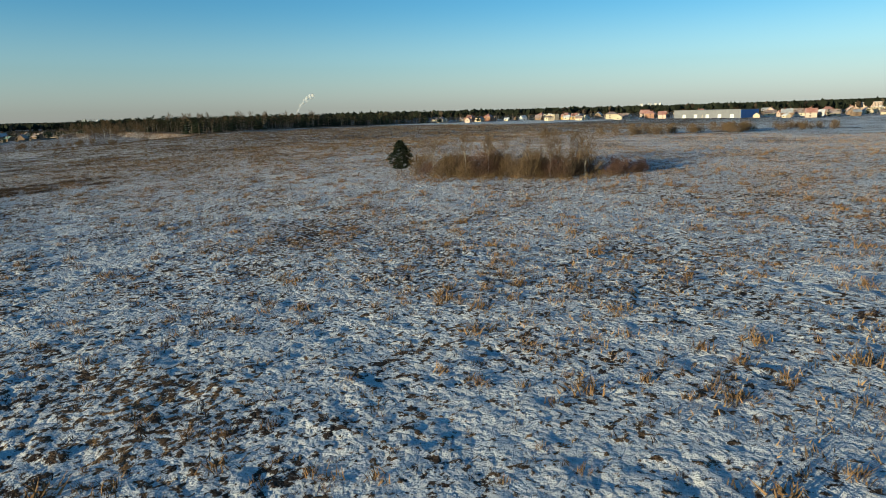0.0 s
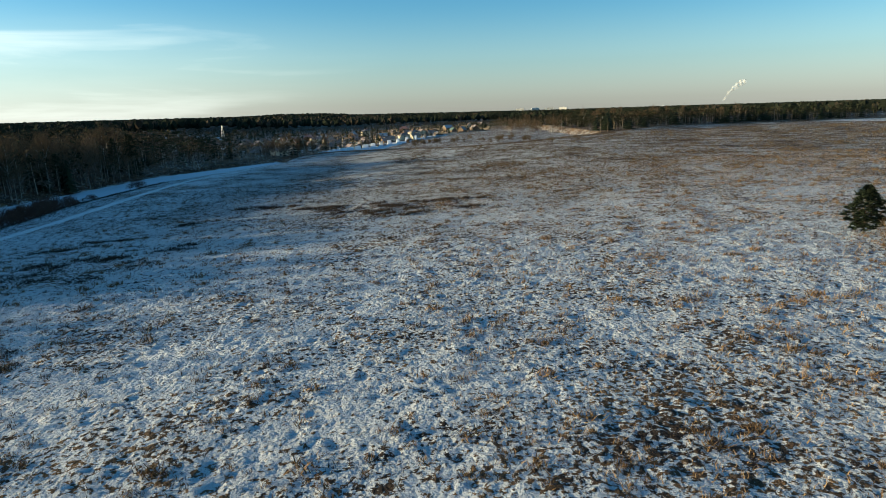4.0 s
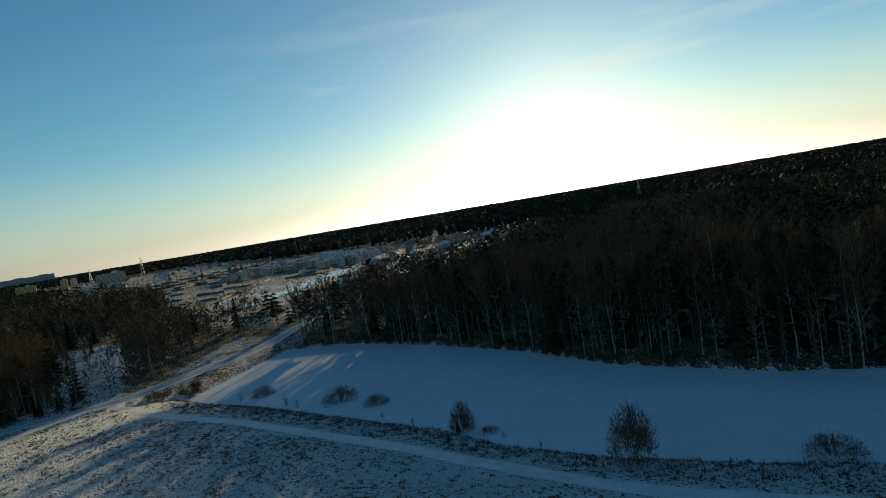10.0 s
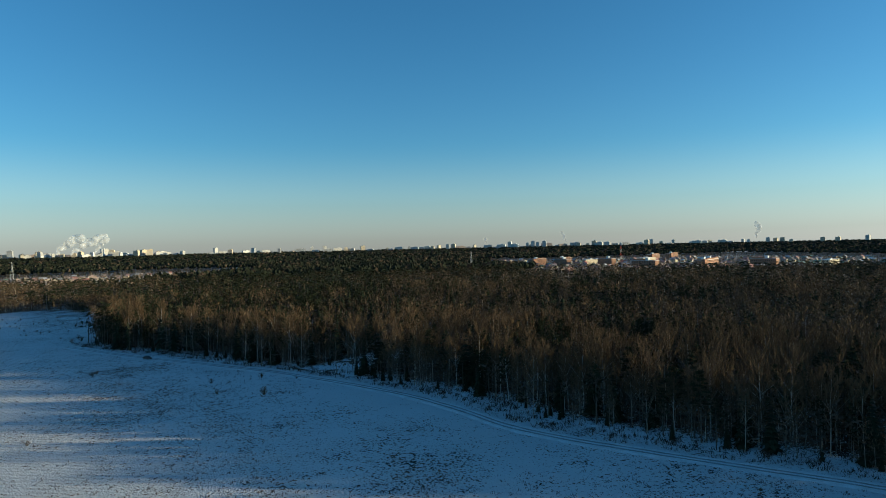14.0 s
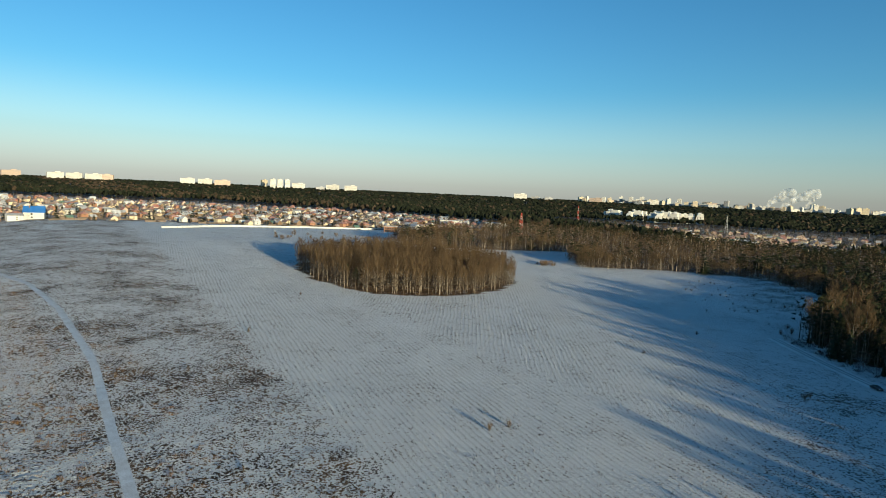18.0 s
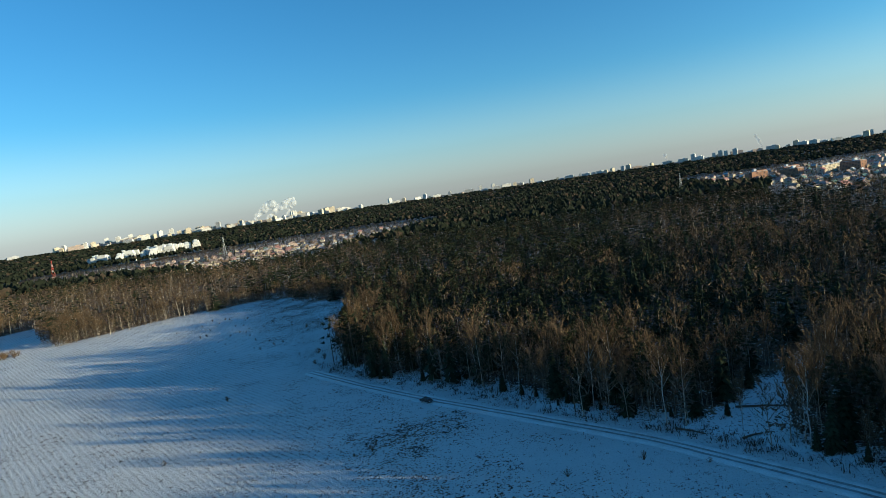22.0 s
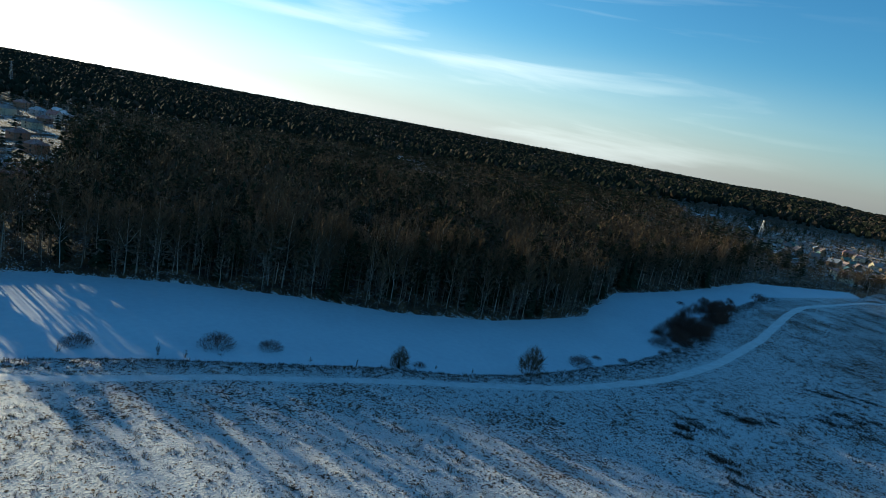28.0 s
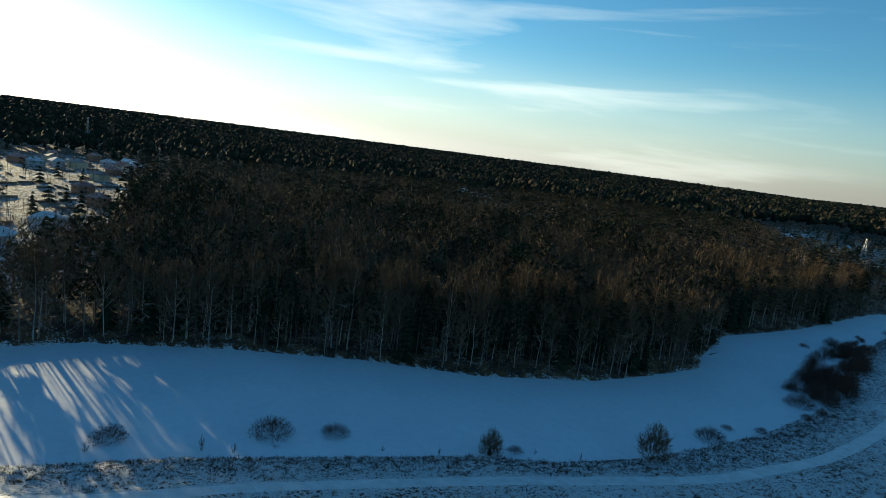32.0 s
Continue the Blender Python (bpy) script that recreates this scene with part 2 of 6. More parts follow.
    h = math("ADD", math("ADD", h, lumps), math("MULTIPLY", rows, 0.15))
    bp = N.new("ShaderNodeBump")
    bp.inputs["Strength"].default_value, bp.inputs["Distance"].default_value = 1.0, 1.0
    L.new(math("MULTIPLY", h, rough.outputs["Fac"]), bp.inputs["Height"])
    L.new(bp.outputs["Normal"], b.inputs["Normal"])
    return m


GROUND = ground_material()
ICE = material("snow_on_ice", (0.68, 0.70, 0.73), 0.7, second=(0.60, 0.62, 0.66), scale=0.05, bump=0.05, bump_scale=1.2)
WETICE = material("wet_ice", (0.34, 0.36, 0.39), 0.2, second=(0.50, 0.52, 0.55), scale=0.08, bump=0.02, bump_scale=0.8, spec=0.5)
PACKED = material("packed_snow", (0.70, 0.71, 0.72), 0.55, second=(0.48, 0.47, 0.46), scale=0.35, bump=0.05, bump_scale=3)
RUT = material("wheel_rut", (0.15, 0.14, 0.135), 0.6, second=(0.36, 0.36, 0.37), scale=0.3, bump=0.05, bump_scale=4)
BIRCH = material("birch_bark", (0.50, 0.47, 0.42), 0.7, second=(0.26, 0.23, 0.20), scale=0.9, each=0.15, spec=0.04)
BARK = material("brown_bark", (0.13, 0.10, 0.075), 0.9, second=(0.08, 0.065, 0.05), scale=1.0, each=0.2, spec=0.04)
TWIG = material("bare_twigs", (0.132, 0.090, 0.050), 0.85, second=(0.080, 0.056, 0.034), scale=0.06, island=0.35, spec=0.04)
TWIGG = material("grey_twigs", (0.165, 0.115, 0.072), 0.85, second=(0.115, 0.08, 0.05), scale=0.06, island=0.35, spec=0.04)
NEEDLE = material("spruce_needles", (0.028, 0.035, 0.019), 0.75, second=(0.019, 0.025, 0.015), scale=0.08, island=0.35, spec=0.04)
PINE = material("pine_needles", (0.040, 0.045, 0.023), 0.75, second=(0.027, 0.032, 0.018), scale=0.08, island=0.35, spec=0.04)
STRAW = material("dry_grass", (0.25, 0.152, 0.072), 0.9, second=(0.14, 0.088, 0.046), scale=0.08, island=0.4, spec=0.04)
WEED = material("dark_weeds", (0.095, 0.068, 0.048), 0.9, second=(0.06, 0.045, 0.035), scale=0.08, island=0.4, spec=0.04)
BRUSH = material("reddish_brush", (0.125, 0.072, 0.052), 0.9, second=(0.082, 0.050, 0.040), scale=0.08, island=0.4, spec=0.04)
REED = material("reed_bush", (0.17, 0.115, 0.06), 0.9, second=(0.11, 0.078, 0.045), scale=0.05, island=0.4, spec=0.04)


# ---- mesh helpers ----
def mesh_np(name, V, F, mats, mi=None, smooth=False):
    """A mesh from arrays of corners and triangles (or quads)."""
    V, F = np.asarray(V, np.float32), np.asarray(F, np.int32)
    me = bpy.data.meshes.new(name)
    n, k = F.shape
    me.vertices.add(len(V))
    me.vertices.foreach_set("co", V.ravel())
    me.loops.add(n * k)
    me.loops.foreach_set("vertex_index", F.ravel())
    me.polygons.add(n)
    me.polygons.foreach_set("loop_start", np.arange(0, n * k, k, dtype=np.int32))
    for m in mats:
        me.materials.append(m)
    if mi is not None:
        me.polygons.foreach_set("material_index", np.asarray(mi, np.int32))
    me.polygons.foreach_set("use_smooth", np.full(n, smooth))
    me.update(calc_edges=True)
    return me


def part(name, me, parent, label=""):
    """Links a mesh (or a bmesh with one material in me) as one object under a thing."""
    ob = new(name, me)
    ob.parent = parent
    if label:
        ob["label"] = label
    return ob


class Shape:
    """Collects triangles with a material slot for each."""

    def __init__(self):
        self.v, self.f, self.m, self.n = [], [], [], 0

    def add(self, V, F, slot=0):
        V, F = np.asarray(V, float), np.asarray(F, int)
        self.v.append(V)
        self.f.append(F + self.n)
        self.m.append(np.full(len(F), slot))
        self.n += len(V)

    def arrays(self):
        return np.concatenate(self.v), np.concatenate(self.f), np.concatenate(self.m)

    def mesh(self, name, mats, smooth=False):
        V, F, M = self.arrays()
        return mesh_np(name, V, F, mats, M, smooth)


def tube(points, radii, sides=5):
    P = np.asarray(points, float)
    n = len(P)
    a = np.linspace(0, 2 * np.pi, sides, endpoint=False)
    ring = np.stack([np.cos(a), np.sin(a), 0 * a], 1)
    d = P[-1] - P[0]
    d = d / (np.linalg.norm(d) + 1e-9)
    ref = np.array([0, 0, 1.0]) if abs(d[2]) < 0.8 else np.array([1.0, 0, 0])
    u = np.cross(ref, d)
    u /= np.linalg.norm(u)
    w = np.cross(d, u)
    V = np.concatenate([p + r * (ring[:, :1] * u + ring[:, 1:2] * w) for p, r in zip(P, radii)])
    F = []
    for i in range(n - 1):
        for j in range(sides):
            k = (j + 1) % sides
            F += [(i * sides + j, i * sides + k, (i + 1) * sides + k), (i * sides + j, (i + 1) * sides + k, (i + 1) * sides + j)]
    return V, np.array(F)


def slivers(rng, base, way, length, width):
    """Thin tapering blades from each base along each way."""
    n = len(base)
    way = way / np.linalg.norm(way, axis=1, keepdims=True)
    side = np.cross(way, rng.normal(size=(n, 3)))
    side /= np.linalg.norm(side, axis=1, keepdims=True) + 1e-9
    w = np.broadcast_to(np.asarray(width, float), (n,))[:, None] / 2
    V = np.stack([base - side * w, base + side * w, base + way * np.asarray(length).reshape(-1, 1)], 1).reshape(-1, 3)
    return V, np.arange(3 * n).reshape(-1, 3)


def box(cx, cy, cz, sx, sy, sz):
    """A box by its middle of the base and its sizes, as triangles."""
    V = np.array([(cx + a * sx / 2, cy + b * sy / 2, cz + c * sz) for c in (0, 1) for a, b in ((-1, -1), (1, -1), (1, 1), (-1, 1))])
    Q = [(0, 3, 2, 1), (4, 5, 6, 7), (0, 1, 5, 4), (1, 2, 6, 5), (2, 3, 7, 6), (3, 0, 4, 7)]
    return V, np.array([t for q in Q for t in ((q[0], q[1], q[2]), (q[0], q[2], q[3]))])


def scatter(tmpl, P, yaw, sxy, sz):
    """Many copies of a template in one set of arrays."""
    V, F, M = tmpl
    k = len(P)
    c, s = np.cos(yaw)[:, None], np.sin(yaw)[:, None]
    x, y = V[:, 0][None] * sxy[:, None], V[:, 1][None] * sxy[:, None]
    W = np.stack([x * c - y * s + P[:, :1], x * s + y * c + P[:, 1:2], V[:, 2][None] * sz[:, None] + P[:, 2:3]], 2)
    FF = F[None] + (np.arange(k) * len(V))[:, None, None]
    return W.reshape(-1, 3), FF.reshape(-1, 3), np.tile(M, k)


def join(sets):
    V, F, M, n = [], [], [], 0
    for v, f, m in sets:
        V.append(v), F.append(f + n), M.append(m)
        n += len(v)
    return np.concatenate(V), np.concatenate(F), np.concatenate(M)


# ---- the lie of the land ----
NEAR_BANK = [(-214, -110), (-205, -98), (-191, -73), (-173, -48), (-152, -18), (-137, -3), (-125, 16), (-116, 38), (-106, 67),
             (-98, 106), (-98, 150), (-100, 220), (-90, 310), (-48, 408), (-34, 440)]
FAR_BANK = [(-281, -96), (-271, -63), (-245, -28), (-214, 5), (-185, 27), (-160, 59), (-150, 85), (-141, 114), (-146, 132), (-151, 180),
            (-130, 245), (-108, 358), (-62, 432), (-44, 458)]
POND = np.array(NEAR_BANK + FAR_BANK[::-1], float)
SOUTH_EDGE = [(-208, -133), (-182, -147), (-157, -168), (-139, -178), (-122, -193), (-104, -209), (-97, -229), (-84, -242), (-71, -253),
              (-48, -276), (-33, -289), (-5, -305), (29, -339), (64, -354), (89, -382), (98, -440), (118, -533), (165, -551), (206, -588),
              (257, -550), (300, -482), (330, -500), (384, -560), (408, -500), (424, -440), (455, -408), (500, -425), (556, -515), (600, -575)]
FIELD = np.array(NEAR_BANK[::-1] + SOUTH_EDGE + [(650, -540), (690, -300), (720, -110), (760, 40), (730, 330), (700, 480), (560, 560),
                                                 (330, 560), (230, 450), (160, 400), (103, 402), (54, 462), (8, 505), (-20, 486)], float)
GROVE = np.array([(326, -247), (296, -243), (266, -246), (247, -256), (234, -277), (229, -304), (236, -334), (252, -362), (280, -384),
                  (318, -392), (352, -372), (372, -330), (368, -285), (350, -258)], float)
CLEARING = np.array([(-31, -286), (-36, -297), (-54, -318), (-70, -334), (-78, -328), (-70, -310), (-58, -294), (-46, -280)], float)
WEST_TOWN = np.array([(-300, -88), (-360, -20), (-460, 30), (-640, 110), (-800, 220), (-930, 160), (-960, -100), (-1010, -420), (-700, -440), (-470, -250),
                      (-340, -190)], float)
NORTH_TOWN = np.array([(-40, 480), (-110, 560), (-230, 690), (-380, 960), (-250, 1200), (300, 1300), (330, 980), (190, 800), (130, 780)], float)
EAST_TOWN = np.array([(600, -640), (560, -540), (640, -540), (690, -300), (720, -110), (800, -30), (1500, -120), (1560, -560), (1000, -800), (760, -830)], float)
NE_TOWN = np.array([(690, 100), (800, 50), (980, 60), (960, 420), (880, 700), (760, 780), (600, 560), (700, 480)], float)
VALLEY = np.array([(-34, 455), (-20, 486), (8, 505), (54, 462), (103, 402), (160, 400), (230, 450), (240, 560), (260, 760), (190, 800), (130, 780), (-20, 500)], float)
VALLEY_RIM = np.array([(-20, 486), (8, 505), (54, 462), (103, 402), (160, 400), (230, 450)], float)
RIVER = np.array([(-14, 505), (4, 512), (40, 560), (84, 690), (130, 800), (100, 800), (52, 690), (16, 590)], float)
WEST_OPEN = np.array([(-385, -195), (-398, -140), (-590, -126), (-560, -208)], float)
SOUTH_TOWN = np.array([(-240, -820), (-420, -760), (-1000, -760), (-1500, -1300), (-1500, -2300), (-400, -2100), (-380, -1200)], float)
SW_FIELDS = np.array([(-640, -480), (-760, -330), (-1150, -380), (-1900, -900), (-2200, -1700), (-1500, -1250), (-1000, -720)], float)
SE_TOWN = np.array([(290, -960), (420, -900), (640, -1060), (1150, -1080), (1150, -1500), (500, -1900), (200, -1800)], float)
FOOT_PATCH = np.array([(-206, -138), (-220, -133), (-238, -146), (-262, -153), (-312, -188), (-300, -212), (-262, -197), (-236, -172), (-217, -158)], float)


def inside(x, y, poly):
    x, y = np.asarray(x, float), np.asarray(y, float)
    hit = np.zeros(x.shape, bool)
    for (x0, y0), (x1, y1) in zip(poly, np.roll(poly, -1, 0)):
        hit ^= ((y0 > y) != (y1 > y)) & (x < (x1 - x0) * (y - y0) / (y1 - y0 + 1e-12) + x0)
    return hit


def edge_distance(x, y, poly, closed=True):
    x, y = np.asarray(x, float), np.asarray(y, float)
    best = np.full(x.shape, 1e9)
    pairs = list(zip(poly, np.roll(poly, -1, 0))) if closed else list(zip(poly[:-1], poly[1:]))
    for (x0, y0), (x1, y1) in pairs:
        dx, dy = x1 - x0, y1 - y0
        s = np.clip(((x - x0) * dx + (y - y0) * dy) / (dx * dx + dy * dy), 0, 1)
        best = np.minimum(best, np.hypot(x - x0 - s * dx, y - y0 - s * dy))
    return best


def smooth01(a, b, v):
    t = np.clip((v - a) / (b - a), 0, 1)
    return t * t * (3 - 2 * t)


def ripple(x, y, size, seed):
    """Smooth bumps of about the given size, from a few turned sine waves."""
    r = np.random.RandomState(seed)
    out = 0
    for _ in range(7):
        a, k, p = r.uniform(0, 2 * np.pi), r.uniform(0.6, 1.6) * 2 * np.pi / size, r.uniform(0, 6)
        out = out + np.sin((x * np.cos(a) + y * np.sin(a)) * k + p)
    return out / 4


def land(x, y):
    """Height of the ground. The frozen pond is at 0."""
    x, y = np.asarray(x, float), np.asarray(y, float)
    u, v = np.clip(x / 250, -1.2, 1.9), np.clip((y + 90) / 250, -1.6, 1.6)
    top = 10.5 + 6.2 * u - 3.4 * v + 2.8 * u * u + 5.3 * u * v - 0.5 * v * v
    cap = 14.5 + 11.5 * smooth01(-10, -170, y)                            # the meadow flattens out in the north-east
    top = np.clip(cap - 2.5 * np.log1p(np.exp(np.clip((cap - top) / 2.5, -30, 30))) * 1.0, 4.5, 26)
    far = np.hypot(x, y)
    start = 700 + 900 * smooth01(0.5, 0.85, x / (far + 1))
    top = top + (9 - top) * smooth01(0, 800, far - start) + 28 * smooth01(2400, 4800, far) * smooth01(-0.2, 0.5, (0.5 * x - 0.8 * y) / (far + 1)) + 27 * smooth01(2300, 4850, far) * smooth01(0.1, 0.8, (-0.9 * x + 0.4 * y) / (far + 1))
    d = edge_distance(x, y, POND)
    west = inside(x, y, POND)
    # unseen rise behind the far bank, added to lengthen the wood's shadow
    top = top + 5 * smooth01(-190, -300, x) * smooth01(-40, 60, y) * smooth01(-900, -500, x)
    bank = 1 - np.exp(-d / 30)
    h = top * bank + 1.2 * (1 - np.exp(-d / 3.0)) * np.exp(-d / 60)
    h = h + 2.2 * np.exp(-((x + 118) ** 2 + (y + 112) ** 2) / 45 ** 2) * smooth01(0, 25, d)
    h = h + (0.13 * ripple(x, y, 45, 3) * smooth01(5, 40, d) + 0.05 * ripple(x, y, 11, 4) * smooth01(3, 20, d)) * (1 - 0.75 * plough(x, y))
    low = inside(x, y, VALLEY) | inside(x, y, NORTH_TOWN)
    h = h - 5.0 * np.where(low, smooth01(0, 70, edge_distance(x, y, VALLEY_RIM, False)), 0)
    return np.where(west, -0.9 * smooth01(0, 4, d), h)


def graded(dense, step, reach, grow=1.09):
    """Grid lines: even near the middle, wider apart towards the horizon."""
    a, g = [], step
    v = dense[1]
    while v < reach:
        g *= grow
        v += g
        a.append(min(v, reach))
    b, g, v = [], step, dense[0]
    while v > -reach:
        g *= grow
        v -= g
        b.append(max(v, -reach))
    return np.array(b[::-1] + list(np.arange(dense[0], dense[1] + step / 2, step)) + a)


ROAD = [(95, -372), (69, -350), (40, -328), (11, -309), (-20, -288), (-44, -267), (-69, -243), (-84, -222), (-94, -204), (-109, -189), (-124, -177),
        (-149, -160), (-177, -142), (-200, -130), (-222, -124), (-268, -110), (-340, -91), (-400, -110)]


def wood(x, y):
    """True where the forest stands."""
    open_land = inside(x, y, FIELD) | inside(x, y, POND) | inside(x, y, CLEARING) | inside(x, y, FOOT_PATCH) | inside(x, y, VALLEY)
    open_land |= (x > -300) & (x < -198) & (y > -128) & (y < -90)           # rough strip between road and ice
    for poly in (WEST_TOWN, NORTH_TOWN, EAST_TOWN, NE_TOWN, SOUTH_TOWN, SW_FIELDS, SE_TOWN):
        open_land |= inside(x, y, poly)
    open_land |= np.hypot((x + 575) / 1.5, y - 535) < 34                    # yard of the houses in the western woods
    # snowy openings far off in the woods
    far = np.hypot(x, y)
    open_land |= (far > 1150) & (ripple(x, y, 620, 90) + 0.4 * ripple(x, y, 210, 91) > 0.95) & (x < 400)
    road = edge_distance(x, y, np.array(ROAD, float), False) < 6
    return (~open_land & ~road) | inside(x, y, GROVE)


def weeds_and_shade_at(x, y):
    """How much dry grass shows through the snow, from 0 to 1. Extra cover in villages and valley stands for shade."""
    w = 0.46 + 0.08 * ripple(x, y, 60, 8) + 0.07 * ripple(x, y, 22, 9)
    w += 0.08 * smooth01(-20, 70, y) * smooth01(-20, 60, x)              # brown meadow in the north-east
    w += 0.15 * smooth01(90, 230, y) + 0.10 * smooth01(130, 260, x) * smooth01(-60, 20, y) + 0.10 * ripple(x, y * 1.5, 33, 19) * smooth01(60, 140, y)
    bare = plough(x, y)
    w += 0.11 * smooth01(10, 90, x) * smooth01(-88, -112, y) * (0.7 + 0.4 * ripple(x, y, 30, 13))
    w += 0.06 * smooth01(-30, 10, x) * smooth01(20, -30, y)
    w -= 0.16 * smooth01(45, 15, edge_distance(x, y, np.array(SOUTH_EDGE[:16], float), False)) * smooth01(-110, -60, x)
    w = w * (1 - bare) + (0.42 + 0.04 * ripple(x, y, 40, 14)) * bare
    d = edge_distance(x, y, POND)
    w = np.where(d < 12, 0.47, w)
    w = np.where((y > 395 - 0.15 * (x - 150)) & (x > 500) & (x < 720) & (y < 560), 0.38, w)
    # 0.74 outside the woods darkens the northern village ground in place of shade
    w = np.where(inside(x, y, FIELD) | inside(x, y, POND), w, np.where(wood(x, y), 0.40 + 0.55 * smooth01(3, 16, edge_distance(x, y, np.array(SOUTH_EDGE, float), False)), 0.74))
    w = np.where(inside(x, y, CLEARING), 0.4, np.where(inside(x, y, FOOT_PATCH), 0.6, w))
    # the valley's heavy grass cover stands for shade on its snow
    w = np.where(inside(x, y, GROVE), 0.95, np.where(inside(x, y, VALLEY), 0.80, w))
    w = w + 0.3 * smooth01(14, 3, edge_distance(x, y, VALLEY_RIM, False))
    # cover in the western village is raised to imitate shaded snow
    w = np.where(inside(x, y, RIVER), 0.12, np.where(inside(x, y, WEST_OPEN), 0.66, np.where(inside(x, y, WEST_TOWN), 0.78, np.where(inside(x, y, SE_TOWN) | inside(x, y, SOUTH_TOWN), 0.88, w))))
    return np.clip(w, 0, 1)


def plough(x, y):
    """The ploughed field south of the weeds."""
    line = -150 - (x - 70) * 0.11
    return smooth01(6, -6, y - line) * smooth01(20, 60, x + 0.55 * (y + 150) + 60)


def finer(lines, lo, hi, step):
    """Closer grid lines over the near field."""
    return np.concatenate([lines[lines < lo - 0.1], np.arange(lo, hi, step), lines[lines >= hi]])


gx, gy = finer(graded((-300, 420), 4.0, 4900), -60, 126, 0.5), finer(graded((-420, 480), 4.0, 4900), -106, 76, 0.5)
X, Y = np.meshgrid(gx, gy)
Z = land(X, Y)
# wind-blown snow and clods that the low sun picks out
near = smooth01(-60, -46, X) * smooth01(126, 112, X) * smooth01(-106, -94, Y) * smooth01(76, 58, Y)
clods = np.random.RandomState(99).normal(0, 1, X.shape)
clods = clods + 0.5 * (np.roll(clods, 1, 0) + np.roll(clods, 1, 1))
Z = Z + near * (0.058 * clods * (0.8 + 0.4 * ripple(X, Y, 9, 41)) + 0.025 * ripple(X, Y * 1.6, 2.2, 42))
nx, ny = len(gx), len(gy)
ids = np.arange(nx * ny).reshape(ny, nx)
Q = np.stack([ids[:-1, :-1], ids[:-1, 1:], ids[1:, 1:], ids[1:, :-1]], -1).reshape(-1, 4)
me = mesh_np("ground", np.stack([X, Y, Z], -1).reshape(-1, 3), Q, [GROUND], smooth=True)
for key, values in (("weeds", weeds_and_shade_at(X, Y)), ("furrow", plough(X, Y)), ("turned", smooth01(-212, -252, Y)), ("rough", np.where(inside(X, Y, FIELD), 1.0 + 1.3 * smooth01(60, 160, Y) * smooth01(-60, 0, X), 0.12))):
    me.attributes.new(key, "FLOAT", "POINT").data.foreach_set("value", values.ravel().astype(np.float32))
tagged(new("ground", me), "rolling field under thin snow with dry grass showing", "ground", kind="structure")

# the frozen pond
bm = bmesh.new()
bm.faces.new([bm.verts.new((x, y, 0)) for x, y in POND])
bmesh.ops.triangulate(bm, faces=bm.faces)
me = bpy.data.meshes.new("frozen_pond")
bm.to_mesh(me)
bm.free()
me.materials.append(ICE)
tagged(new("frozen_pond", me), "long frozen pond under smooth untouched snow", "pond", kind="structure")


def drape(name, line, width, mats, profile, label, lift=0.06, category="road"):
    """A strip along a line on the ground. profile: (place across from -1 to 1, height, slot) from left to right."""
    P = np.array(line, float)
    t = np.concatenate([[0], np.cumsum(np.hypot(*np.diff(P, axis=0).T))])
    s = np.arange(0, t[-1], 3.0)
    cx, cy = np.interp(s, t, P[:, 0]), np.interp(s, t, P[:, 1])
    for _ in range(6):
        cx[1:-1], cy[1:-1] = (cx[:-2] + 2 * cx[1:-1] + cx[2:]) / 4, (cy[:-2] + 2 * cy[1:-1] + cy[2:]) / 4
    dx, dy = np.gradient(cx), np.gradient(cy)
    n = np.hypot(dx, dy)
    ox, oy = -dy / n, dx / n
    V = []
    for a, h, _ in profile:
        wob = 1 + 0.06 * ripple(s, s * 0 + a * 9, 17, 21)
        x, y = cx + ox * a * width / 2 * wob, cy + oy * a * width / 2 * wob
        V.append(np.stack([x, y, land(x, y) + lift + h], 1))
    k, m = len(profile), len(s)
    V = np.stack(V, 1).reshape(-1, 3)
    F, M = [], []
    for i in range(m - 1):
        for j in range(k - 1):
            F.append((i * k + j + 1, i * k + j, (i + 1) * k + j, (i + 1) * k + j + 1))
            M.append(profile[j][2])
    return tagged(new(name, mesh_np(name, V, F, mats, M, smooth=True)), label, category, kind="structure")


RUTTED = [(-1, -0.12, 0), (-0.8, 0.08, 0), (-0.42, 0.06, 0), (-0.36, 0.0, 1), (-0.2, 0.0, 1), (-0.14, 0.06, 0), (0.14, 0.06, 0), (0.2, 0.0, 1),
          (0.36, 0.0, 1), (0.42, 0.06, 0), (0.8, 0.08, 0), (1, -0.12, 0)]
PLAIN = [(-1, -0.06, 0), (-0.7, 0.02, 0), (0, -0.01, 0), (0.7, 0.02, 0), (1, -0.06, 0)]
drape("road", ROAD, 6.5, [PACKED, RUT], RUTTED, "snowy dirt road with two dark wheel ruts along the forest")
TRACK_A = [(-196, -131), (-180, -133), (-159, -132), (-133, -131), (-110, -129), (-80, -122), (-40, -116), (0, -112)]
TRACK_B = [(-200, -126), (-190, -110), (-179, -97), (-165, -69), (-135, -23), (-105, 17), (-89, 53), (-80, 94), (-73, 160), (-70, 248), (-66, 290), (-33, 392), (-6, 440)]
bm = bmesh.new()
yard = [(-389, -166), (-395, -158), (-440, -152), (-500, -142), (-560, -140), (-640, -139), (-760, -145), (-758, -150), (-640, -144), (-562, -147), (-510, -150), (-470, -158), (-430, -164)]
bm.faces.new([bm.verts.new((x, y, float(land(x, y)) + 0.25)) for x, y in yard])
bmesh.ops.triangulate(bm, faces=bm.faces)
bmesh.ops.recalc_face_normals(bm, faces=bm.faces)
